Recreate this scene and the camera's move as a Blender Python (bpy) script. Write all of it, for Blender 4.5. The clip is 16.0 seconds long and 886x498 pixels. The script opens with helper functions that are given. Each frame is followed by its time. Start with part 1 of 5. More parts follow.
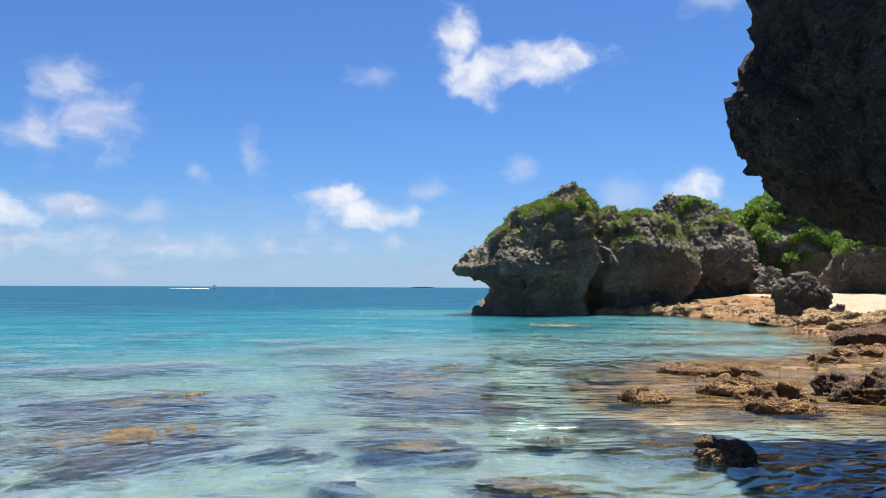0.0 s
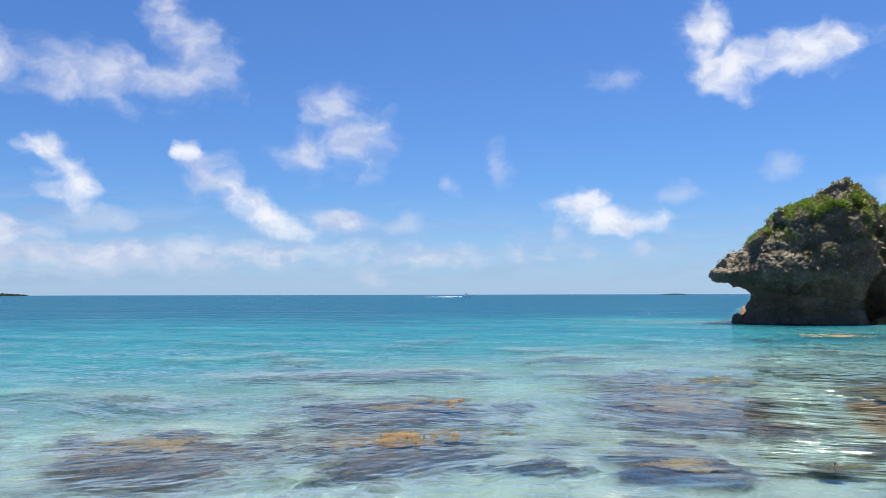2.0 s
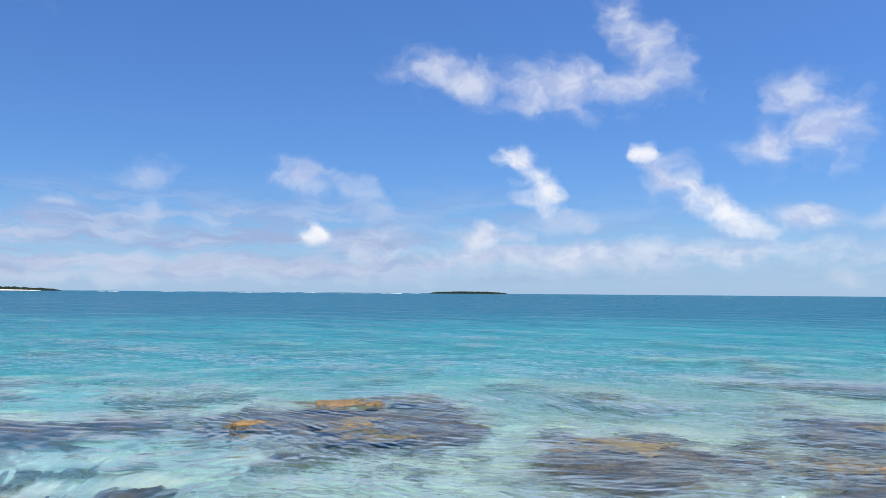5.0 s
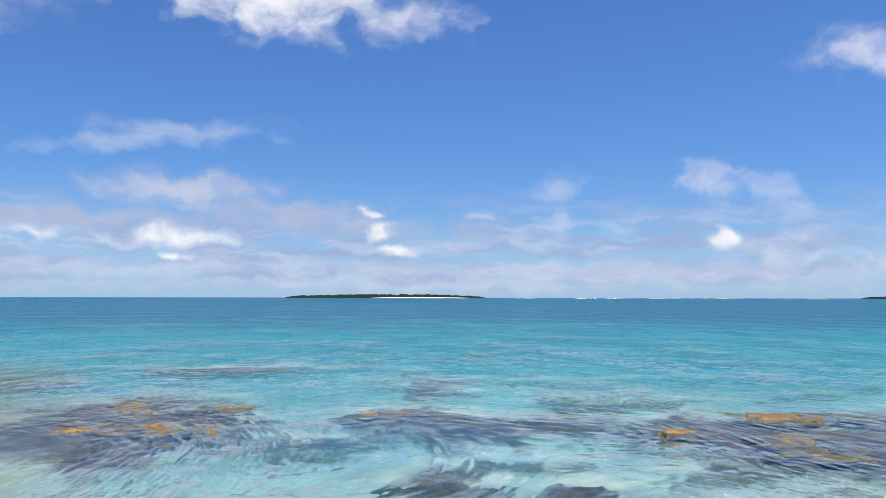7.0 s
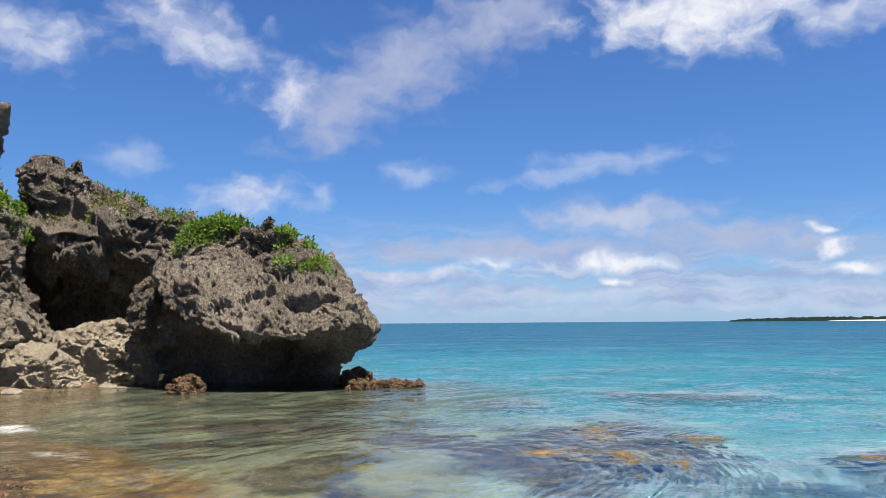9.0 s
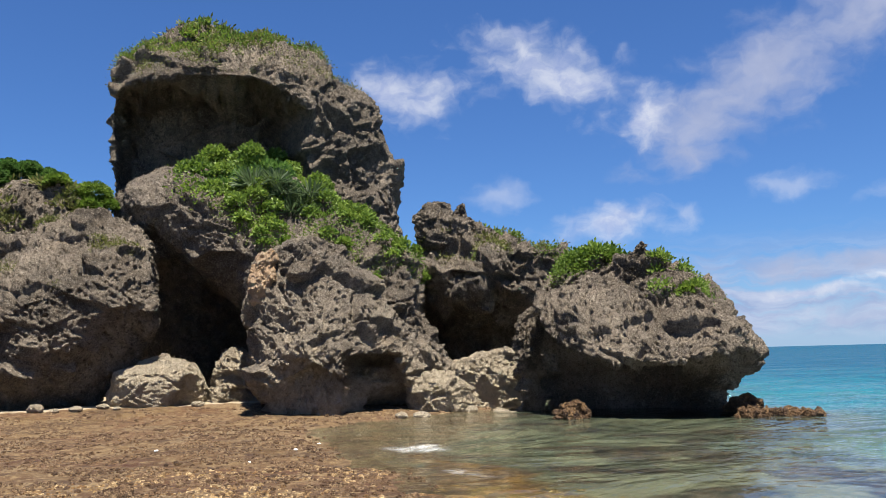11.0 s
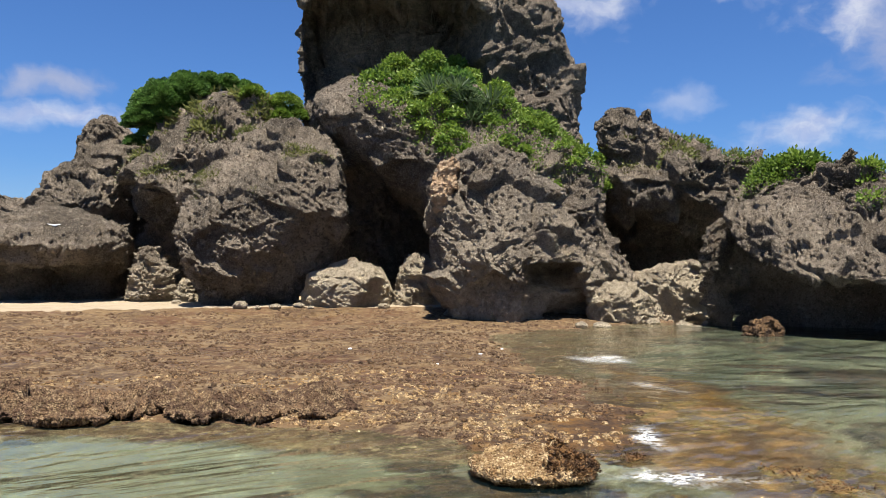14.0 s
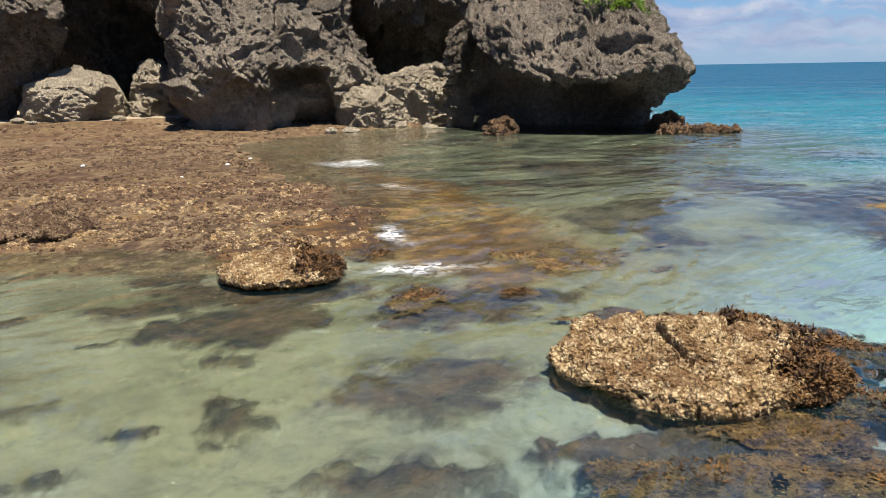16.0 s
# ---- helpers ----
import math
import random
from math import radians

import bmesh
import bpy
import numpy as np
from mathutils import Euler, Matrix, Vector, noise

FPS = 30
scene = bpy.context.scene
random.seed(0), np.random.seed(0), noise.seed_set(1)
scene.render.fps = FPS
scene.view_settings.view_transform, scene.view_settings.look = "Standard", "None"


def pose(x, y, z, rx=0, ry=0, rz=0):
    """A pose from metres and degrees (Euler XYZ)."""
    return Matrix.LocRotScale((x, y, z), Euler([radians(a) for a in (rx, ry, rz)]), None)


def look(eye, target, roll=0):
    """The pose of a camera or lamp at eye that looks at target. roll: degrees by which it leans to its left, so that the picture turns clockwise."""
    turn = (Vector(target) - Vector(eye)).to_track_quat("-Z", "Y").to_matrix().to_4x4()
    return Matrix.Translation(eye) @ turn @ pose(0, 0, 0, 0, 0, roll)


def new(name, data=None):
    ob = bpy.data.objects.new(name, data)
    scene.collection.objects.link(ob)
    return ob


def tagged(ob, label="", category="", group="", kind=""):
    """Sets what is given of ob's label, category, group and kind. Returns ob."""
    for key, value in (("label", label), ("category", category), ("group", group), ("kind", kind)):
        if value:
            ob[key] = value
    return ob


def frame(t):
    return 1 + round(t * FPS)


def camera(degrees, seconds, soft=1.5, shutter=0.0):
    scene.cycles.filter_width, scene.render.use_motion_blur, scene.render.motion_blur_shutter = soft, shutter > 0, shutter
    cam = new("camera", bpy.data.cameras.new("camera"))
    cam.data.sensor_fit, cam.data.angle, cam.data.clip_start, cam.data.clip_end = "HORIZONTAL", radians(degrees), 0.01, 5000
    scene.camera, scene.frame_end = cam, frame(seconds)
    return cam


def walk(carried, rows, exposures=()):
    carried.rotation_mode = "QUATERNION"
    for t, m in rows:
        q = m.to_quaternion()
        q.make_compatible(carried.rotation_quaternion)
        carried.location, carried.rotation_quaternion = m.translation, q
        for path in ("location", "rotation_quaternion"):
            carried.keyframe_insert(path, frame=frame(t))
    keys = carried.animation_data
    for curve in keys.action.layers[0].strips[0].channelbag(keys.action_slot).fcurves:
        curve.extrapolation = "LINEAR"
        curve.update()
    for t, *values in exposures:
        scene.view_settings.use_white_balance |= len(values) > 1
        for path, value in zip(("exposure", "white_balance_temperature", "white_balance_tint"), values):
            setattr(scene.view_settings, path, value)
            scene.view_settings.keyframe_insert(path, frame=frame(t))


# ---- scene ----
cam = camera(56.6, 16.0, soft=0.85)
# seconds, place, heading to the left, tilt up, lean to the right
ROWS = [
    (0.0, 0.000, 0.000, 1.565, 0.00, 2.66, -0.25),
    (0.5, -0.017, 0.000, 1.576, 3.95, 2.74, -0.13),
    (1.0, -0.025, 0.010, 1.575, 8.22, 2.93, -0.15),
    (1.5, -0.073, 0.030, 1.574, 12.69, 3.08, -0.06),
    (2.0, -0.113, 0.090, 1.593, 17.10, 3.16, 0.12),
    (2.5, -0.140, 0.129, 1.614, 20.88, 3.21, -0.01),
    (3.0, -0.209, 0.203, 1.624, 25.62, 3.25, -0.20),
    (5.5, -0.446, 0.328, 1.597, 54.53, 3.16, -0.72),
    (6.0, -0.387, 0.213, 1.604, 61.04, 3.30, -0.98),
    (6.5, -0.408, 0.105, 1.616, 68.15, 3.32, -0.50),
    (7.0, -0.473, 0.121, 1.615, 76.11, 3.37, -0.10),
    (7.5, -0.635, 0.197, 1.633, 84.34, 3.31, -0.20),
    (8.0, -0.928, 0.093, 1.632, 92.61, 3.28, -0.18),
    (8.5, -1.157, -0.055, 1.598, 99.85, 4.04, 0.30),
    (9.0, -1.252, -0.156, 1.570, 106.01, 5.13, 0.41),
    (9.5, -1.250, -0.222, 1.560, 112.80, 5.89, 0.51),
    (10.0, -1.174, -0.204, 1.553, 119.87, 6.22, 0.80),
    (12.5, -1.093, -0.448, 1.610, 143.25, 7.56, 1.35),
    (13.0, -1.096, -0.491, 1.604, 145.68, 6.27, 0.86),
    (13.5, -1.055, -0.501, 1.596, 145.55, 3.90, 0.34),
    (14.0, -1.073, -0.510, 1.585, 143.37, 1.14, -0.05),
    (14.5, -1.093, -0.476, 1.578, 139.01, -2.24, -0.12),
    (15.0, -1.116, -0.460, 1.572, 133.55, -5.64, -0.12),
    (15.5, -1.101, -0.437, 1.574, 130.27, -8.97, 0.42),
    (16.0, -1.096, -0.408, 1.576, 126.51, -12.37, 0.94),
]
walk(cam, [(t, pose(x, y, z, 0, 0, yaw) @ pose(0, 0, 0, 90 + pitch, 0, 0) @ pose(0, 0, 0, 0, 0, -lean)) for t, x, y, z, yaw, pitch, lean in ROWS],
     exposures=[(0.0, 1.36), (13.5, 1.36), (16.0, 1.2)])

# ---------------------------------------------------------------- light
SUN_AZ, SUN_EL = -32.0, 73.0        # degrees to the left of the first view, degrees up
sun_way = Vector((-math.sin(radians(SUN_AZ)) * math.cos(radians(SUN_EL)), math.cos(radians(SUN_AZ)) * math.cos(radians(SUN_EL)), math.sin(radians(SUN_EL))))
sun = new("sun", bpy.data.lights.new("sun", "SUN"))
sun.data.energy, sun.data.angle, sun.data.color = 5.0, radians(0.53), (1.0, 0.935, 0.83)
sun.matrix_world = look((0, 0, 60), Vector((0, 0, 60)) - sun_way)


class Nodes:
    """Shortcuts for building a node tree."""

    def __init__(self, tree):
        self.t = tree
        tree.nodes.clear()

    def n(self, kind, **sets):
        node = self.t.nodes.new(kind)
        for key, value in sets.items():
            if key == "op":
                node.operation = value
            elif key == "mode":
                node.blend_type = value
        return node

    def link(self, a, b):
        self.t.links.new(a, b)

    def put(self, socket, value):
        if isinstance(value, bpy.types.NodeSocket):
            self.link(value, socket)
        else:
            socket.default_value = value

    def math(self, op, a, b=0.0, c=0.0, clamp=False):
        m = self.n("ShaderNodeMath", op=op)
        m.use_clamp = clamp
        for k, v in enumerate((a, b, c)):
            self.put(m.inputs[k], v)
        return m.outputs[0]

    def vec(self, op, a, b=(0, 0, 0), c=(0, 0, 0)):
        m = self.n("ShaderNodeVectorMath", op=op)
        for k, v in enumerate((a, b, c)):
            if k < len(m.inputs):
                self.put(m.inputs[k], v)
        return m.outputs["Value"] if op in ("LENGTH", "DOT_PRODUCT") else m.outputs[0]

    def noise(self, at, scale, detail=4.0, rough=0.55, out="Fac", distortion=0.0):
        m = self.n("ShaderNodeTexNoise")
        self.put(m.inputs["Vector"], at)
        m.inputs["Scale"].default_value, m.inputs["Detail"].default_value = scale, detail
        m.inputs["Roughness"].default_value, m.inputs["Distortion"].default_value = rough, distortion
        return m.outputs[out]

    def cells(self, at, scale, feature="F1", out="Distance"):
        m = self.n("ShaderNodeTexVoronoi")
        m.feature = feature
        self.put(m.inputs["Vector"], at)
        m.inputs["Scale"].default_value = scale
        return m.outputs[out]

    def span(self, value, a, b, lo=0.0, hi=1.0, smooth=True):
        m = self.n("ShaderNodeMapRange")
        m.interpolation_type = "SMOOTHSTEP" if smooth else "LINEAR"
        for k, v in enumerate((value, a, b, lo, hi)):
            self.put(m.inputs[k], v)
        return m.outputs[0]

    def mix(self, f, a, b, mode="MIX"):
        m = self.n("ShaderNodeMix", mode=mode)
        m.data_type = "RGBA"
        self.put(m.inputs[0], f)
        for k, v in ((6, a), (7, b)):
            self.put(m.inputs[k], (*v, 1.0) if isinstance(v, tuple) else v)
        return m.outputs[2]

    def attr(self, name):
        m = self.n("ShaderNodeAttribute")
        m.attribute_name = name
        return m.outputs["Fac"]

    def bump(self, height, strength, distance, normal=None):
        m = self.n("ShaderNodeBump")
        self.put(m.inputs["Strength"], strength)
        m.inputs["Distance"].default_value = distance
        self.link(height, m.inputs["Height"])
        if normal:
            self.link(normal, m.inputs["Normal"])
        return m.outputs[0]


# ---------------------------------------------------------------- sky with its fair-weather clouds
world = bpy.data.worlds.new("sky")
scene.world = world
world.use_nodes = True
w = Nodes(world.node_tree)
sky = w.n("ShaderNodeTexSky")
sky.sky_type, sky.sun_disc = "NISHITA", False
sky.sun_elevation, sky.sun_rotation = radians(SUN_EL), radians(-SUN_AZ)
sky.altitude, sky.air_density, sky.dust_density, sky.ozone_density = 0.0, 1.0, 0.3, 2.0
way = w.n("ShaderNodeTexCoord").outputs["Generated"]
xyz = w.n("ShaderNodeSeparateXYZ")
w.link(way, xyz.inputs[0])
# heading (degrees to the left of the first view) and elevation of the way looked at
heading = w.math("MULTIPLY", w.math("ARCTAN2", w.math("MULTIPLY", xyz.outputs[0], -1.0), xyz.outputs[1]), 57.2958)
rise = w.math("MULTIPLY", w.math("ARCSINE", xyz.outputs[2]), 57.2958)
flat = w.n("ShaderNodeCombineXYZ")
w.link(heading, flat.inputs[0])
w.link(rise, flat.inputs[1])
warp = w.n("ShaderNodeTexNoise")
w.link(flat.outputs[0], warp.inputs["Vector"])
warp.inputs["Scale"].default_value, warp.inputs["Detail"].default_value, warp.inputs["Roughness"].default_value = 0.42, 4.0, 0.5
swirl = w.vec("MULTIPLY", w.vec("SUBTRACT", warp.outputs["Color"], (0.5, 0.5, 0.5)), (3.1, 1.9, 0.0))
at = w.vec("ADD", flat.outputs[0], swirl)
clouds = {"thick": None, "soft": None, "thin": None, "grey": None}


def cloud(az, el, ra, re, kind="thick", turn=0.0):
    """One cloud: heading, elevation and half sizes in degrees, and its slant."""
    if turn:
        c, s = math.cos(radians(-turn)), math.sin(radians(-turn))
        u = w.math("ADD", w.vec("DOT_PRODUCT", at, (c / ra, s / ra, 0.0)), -(az * c + el * s) / ra)
        v = w.math("ADD", w.vec("DOT_PRODUCT", at, (-s / re, c / re, 0.0)), (az * s - el * c) / re)
        away = w.math("SQRT", w.math("MULTIPLY_ADD", u, u, w.math("MULTIPLY", v, v)))
    else:
        away = w.vec("LENGTH", w.vec("MULTIPLY_ADD", at, (1 / ra, 1 / re, 0), (-az / ra, -el / re, 0)))
    clouds[kind] = away if clouds[kind] is None else w.math("MINIMUM", clouds[kind], away)


cloud(-1.0, 17.0, 1.9, 2.0), cloud(-2.6, 14.7, 2.4, 1.8), cloud(-6.7, 15.3, 4.2, 1.4), cloud(4.8, 14.6, 1.9, 0.8, "thin")
cloud(13.2, 9.1, 0.9, 2.0, "thin", 20), cloud(7.6, 6.1, 2.0, 1.4), cloud(4.9, 5.0, 3.6, 1.0), cloud(0.8, 6.8, 1.8, 0.7, "thin")
cloud(3.5, 3.3, 1.0, 0.8, "thin"), cloud(8.8, 4.0, 0.8, 0.7, "thin"), cloud(16.5, 7.6, 0.6, 0.7, "thin"), cloud(-12.3, 6.5, 2.2, 1.4, "thin")
cloud(-16.9, 6.8, 1.8, 1.2), cloud(-18.5, 18.6, 2.5, 1.0, "thin"), cloud(-5.5, 8.4, 1.4, 0.7, "thin"), cloud(21.8, 1.0, 1.4, 0.8, "thin", -40)
cloud(46.7, 14.8, 5.2, 1.4, "soft", -14), cloud(40.2, 14.1, 6.8, 1.7, "soft"), cloud(35.1, 14.1, 3.6, 1.4, "soft"), cloud(34.4, 16.9, 3.4, 1.7, "soft", -42)
cloud(35.9, 18.8, 1.2, 0.9, "soft"), cloud(24.6, 12.4, 2.2, 1.9, "soft"), cloud(23.2, 10.5, 2.6, 2.1, "soft"), cloud(26.2, 9.8, 2.3, 1.4, "soft", 10)
cloud(43.2, 9.2, 1.6, 1.0), cloud(41.5, 7.4, 2.4, 1.3, "thick", -40), cloud(39.7, 5.0, 3.4, 0.8, "thin"), cloud(34.7, 9.6, 1.1, 0.8)
cloud(32.9, 7.8, 2.4, 1.5, "soft", -30), cloud(29.3, 5.7, 2.8, 1.2, "thick", -25), cloud(24.2, 5.1, 2.9, 0.9, "soft"), cloud(19.9, 5.1, 1.6, 0.8, "thin")
cloud(31.9, 2.8, 23.5, 0.9, "soft"), cloud(39.3, 2.0, 13.6, 0.8, "thin"), cloud(45.5, 4.0, 3.4, 0.8, "thin"), cloud(-5.5, 8.2, 1.4, 0.7, "thin")
cloud(87.2, 18.4, 4.3, 1.3, "soft"), cloud(79.1, 19.0, 3.5, 1.6, "soft"), cloud(93.6, 11.0, 6.3, 0.6, "thin"), cloud(93.5, 7.1, 6.3, 1.4, "grey")
cloud(87.3, 5.8, 10.4, 1.2, "grey", -6), cloud(94.0, 4.0, 4.3, 0.7), cloud(80.4, 4.7, 1.2, 0.7, "thick", 30), cloud(81.1, 5.8, 1.2, 0.3)
cloud(79.2, 3.2, 2.9, 0.4), cloud(68.3, 7.7, 1.6, 1.1, "thin"), cloud(68.1, 5.4, 1.5, 1.2, "thin"), cloud(64.0, 4.9, 1.4, 0.8, "thin")
cloud(73.4, 5.6, 1.2, 0.4, "thin"), cloud(58.0, 7.8, 2.0, 1.3, "soft", -20), cloud(54.0, 6.8, 2.8, 1.0, "thin", -20), cloud(52.5, 5.8, 1.6, 0.9, "thin")
cloud(57.4, 4.0, 1.2, 0.9), cloud(44.8, 3.8, 2.5, 1.2, "soft"), cloud(52.2, 4.1, 1.8, 0.7, "thin"), cloud(66.7, 1.8, 25.3, 0.7, "thin")
cloud(79.2, 0.9, 27.2, 0.5, "thin"), cloud(133.3, 17.9, 3.4, 2.0, "soft"), cloud(123.1, 19.0, 5.7, 2.3, "soft", -18), cloud(124.8, 20.3, 3.6, 1.4, "soft", -30)
cloud(113.3, 15.0, 5.0, 2.5, "grey", 20), cloud(108.7, 17.7, 6.3, 3.1, "grey", 25), cloud(102.0, 20.5, 6.1, 2.4, "grey", 15), cloud(114.5, 13.1, 3.4, 1.2, "grey")
cloud(88.7, 20.3, 7.5, 2.2), cloud(85.6, 18.0, 2.4, 0.8, "soft"), cloud(79.0, 19.0, 4.3, 1.6, "soft"), cloud(119.8, 8.6, 3.3, 1.1, "soft")
cloud(114.6, 9.0, 1.6, 0.7, "thin"), cloud(126.9, 11.0, 1.8, 0.7, "thin"), cloud(95.1, 10.6, 7.9, 0.8, "thin", 8), cloud(108.1, 10.2, 2.7, 1.0, "thin")
cloud(94.0, 7.0, 5.0, 1.1, "thin"), cloud(102.8, 4.0, 2.3, 0.5), cloud(94.2, 2.7, 1.1, 0.4), cloud(107.4, 3.4, 5.0, 0.4, "soft")
cloud(97.6, 1.9, 19.0, 0.7, "thin"), cloud(101.4, 5.1, 11.3, 0.9, "grey"), cloud(134.0, 18.1, 3.6, 1.6, "soft", -10), cloud(168.7, 9.4, 5.2, 0.8, "soft", 4)
cloud(169.1, 11.3, 3.4, 0.9, "grey"), cloud(127.2, 10.9, 2.4, 1.1, "thin"), cloud(119.4, 8.5, 3.8, 1.2, "soft"), cloud(116.9, 15.6, 1.4, 2.3, "soft")
wisp = w.noise(w.vec("MULTIPLY", at, (0.8, 1.15, 1.0)), 0.5, 5.0, 0.5)
fray = w.math("SUBTRACT", wisp, 0.5)


def density(kind, rag, edge, core, most):
    return w.math("MULTIPLY", w.span(w.math("ADD", clouds[kind], w.math("MULTIPLY", fray, rag)), edge, core), most)


thick, soft, thin, grey = density("thick", 2.1, 1.3, 0.05, 0.87), density("soft", 2.4, 1.4, -0.2, 0.74), density("thin", 2.2, 1.3, -0.1, 0.42), density("grey", 2.0, 1.4, -0.1, 0.8)
streak = w.noise(w.vec("MULTIPLY", at, (0.16, 0.95, 0.0)), 1.0, 7.0, 0.64)
low = w.math("MULTIPLY", w.span(rise, 0.2, 1.4), w.span(rise, 3.0, 8.5, 1.0, 0.0))
east = w.math("MULTIPLY", w.span(heading, 26.0, 60.0, 0.25, 1.0), w.span(heading, 118.0, 140.0, 1.0, 0.1))
bank = w.math("MULTIPLY", w.math("MULTIPLY", w.span(streak, 0.36, 0.6), low), w.math("MULTIPLY", east, 0.8))
haze = w.span(rise, -1.0, 7.0, 0.6, 0.0)
clear = w.mix(haze, w.mix(1.0, sky.outputs[0], (0.39, 0.63, 1.01), "MULTIPLY"), (3.6, 4.9, 7.1))
bank_colour = w.mix(w.span(w.noise(w.vec("MULTIPLY", at, (0.17, 1.0, 0.0)), 1.2, 5.0, 0.55), 0.42, 0.66), (2.8, 3.4, 5.3), (4.2, 4.7, 6.2))
shade = w.noise(w.vec("MULTIPLY", at, (0.7, 1.0, 0.0)), 0.8, 5.0, 0.55)
seen = w.mix(bank, clear, bank_colour)
seen = w.mix(grey, seen, w.mix(shade, (3.0, 3.4, 4.9), (4.3, 4.6, 5.9)))
seen = w.mix(thin, seen, (5.4, 5.8, 6.9))
seen = w.mix(soft, seen, w.mix(w.span(shade, 0.35, 0.62), (4.4, 4.8, 6.4), (6.3, 6.5, 7.2)))
seen = w.mix(thick, seen, w.mix(w.span(shade, 0.3, 0.58), (5.6, 5.9, 6.9), (7.7, 7.7, 7.9)))
back = w.n("ShaderNodeBackground")
w.link(seen, back.inputs[0])
back.inputs[1].default_value = 0.05
top = w.n("ShaderNodeOutputWorld")
w.link(back.outputs[0], top.inputs[0])

# ---------------------------------------------------------------- materials


def material(name):
    m = bpy.data.materials.new(name)
    m.use_nodes = True
    k = Nodes(m.node_tree)
    out = k.n("ShaderNodeOutputMaterial")
    return m, k, out


def surface(k, out, colour, rough=0.9, normal=None, spec=0.3):
    b = k.n("ShaderNodeBsdfPrincipled")
    k.put(b.inputs["Base Color"], (*colour, 1.0) if isinstance(colour, tuple) else colour)
    k.put(b.inputs["Roughness"], rough)
    b.inputs["Specular IOR Level"].default_value = spec
    if normal:
        k.link(normal, b.inputs["Normal"])
    k.link(b.outputs[0], out.inputs[0])
    return b


def stone(name, dark, mid, pale, warm, pits=1.0, bleach=0.55):
    """Weathered reef limestone: pale chips, dark lichen crust, pits."""
    m, k, out = material(name)
    at = k.n("ShaderNodeTexCoord").outputs["Object"]
    big = k.noise(at, 0.55, 5.0, 0.6)
    fine = k.noise(at, 5.0, 8.0, 0.7)
    c = k.mix(k.span(big, 0.35, 0.65), dark, mid)
    c = k.mix(k.span(fine, 0.5, 0.74, 0.0, 0.7), c, pale)
    c = k.mix(k.span(k.noise(at, 1.3, 4.0, 0.6, distortion=1.0), 0.56, 0.75, 0.0, 0.6), c, warm)
    c = k.mix(k.span(k.noise(at, 2.6, 8.0, 0.78), 0.52, 0.64, 0.0, 0.8 * min(1.0, pits)), c, dark)
    c = k.mix(k.span(k.noise(at, 11.0, 7.0, 0.8), 0.5, 0.6, 0.0, 0.75 * min(1.0, pits)), c, (dark[0] * 0.45, dark[1] * 0.45, dark[2] * 0.45))
    parts = k.n("ShaderNodeSeparateXYZ")
    k.link(at, parts.inputs[0])
    level = k.math("ADD", parts.outputs[2], k.math("MULTIPLY", k.math("SUBTRACT", k.noise(at, 0.7, 6.0, 0.65), 0.5), 4.5))
    c = k.mix(k.math("MULTIPLY", k.span(level, 0.4, 2.4, bleach, 0.0), k.span(fine, 0.38, 0.6, 0.35, 1.0)), c, (pale[0] * 1.05, pale[1] * 1.0, pale[2] * 0.9))
    lichen = k.math("MULTIPLY", k.span(level, 1.6, 3.4, 0.0, 0.62), k.span(k.noise(at, 1.1, 7.0, 0.7, distortion=0.6), 0.46, 0.6))
    c = k.mix(lichen, c, (dark[0] * 0.62, dark[1] * 0.66, dark[2] * 0.72))
    ridge = k.math("ABSOLUTE", k.math("SUBTRACT", k.noise(at, 3.4, 7.0, 0.68, distortion=0.4), 0.5))
    tall = k.math("SUBTRACT", k.math("MULTIPLY", fine, 0.8), k.math("MULTIPLY", k.span(ridge, 0.0, 0.10, 1.0, 0.0), 0.22 * pits))
    tall = k.math("ADD", tall, k.math("MULTIPLY", k.noise(at, 13.0, 8.0, 0.78), 0.9))
    tall = k.math("ADD", tall, k.math("MULTIPLY", k.noise(at, 42.0, 4.0, 0.7), 0.5))
    c = k.mix(k.span(k.noise(at, 26.0, 5.0, 0.75), 0.52, 0.64, 0.0, 0.6), c, pale)
    surface(k, out, c, 0.93, k.bump(tall, 1.0, 0.32), 0.2)
    return m


ROCK = stone("karst_limestone", (0.119, 0.0969, 0.0739), (0.348, 0.285, 0.219), (0.57, 0.49, 0.393), (0.399, 0.308, 0.211), bleach=0.12)
PALE = stone("pale_limestone", (0.29, 0.237, 0.172), (0.56, 0.475, 0.355), (0.72, 0.635, 0.50), (0.58, 0.47, 0.32), 0.5)
NOSE_ROCK = stone("sea_worn_limestone", (0.14, 0.113, 0.0876), (0.373, 0.308, 0.237), (0.596, 0.513, 0.41), (0.428, 0.335, 0.233), 1.0, 0.0)
FAR_ROCK = stone("weathered_limestone", (0.198, 0.175, 0.137), (0.455, 0.388, 0.288), (0.697, 0.622, 0.485), (0.667, 0.47, 0.274), bleach=0.0)
# darker copy of the limestone: the cliff's shade is put into its colour
SHADE_ROCK = stone("shaded_limestone", (0.0612, 0.0563, 0.0539), (0.135, 0.122, 0.11), (0.233, 0.207, 0.184), (0.159, 0.122, 0.0918), bleach=0.0)


CHIPPED = stone("chipped_limestone", (0.172, 0.14, 0.108), (0.406, 0.339, 0.258), (0.614, 0.534, 0.429), (0.469, 0.37, 0.253))
PEACH = stone("freshly_broken_limestone", (0.527, 0.348, 0.211), (0.738, 0.527, 0.348), (0.844, 0.696, 0.506), (0.758, 0.506, 0.306), 0.4)


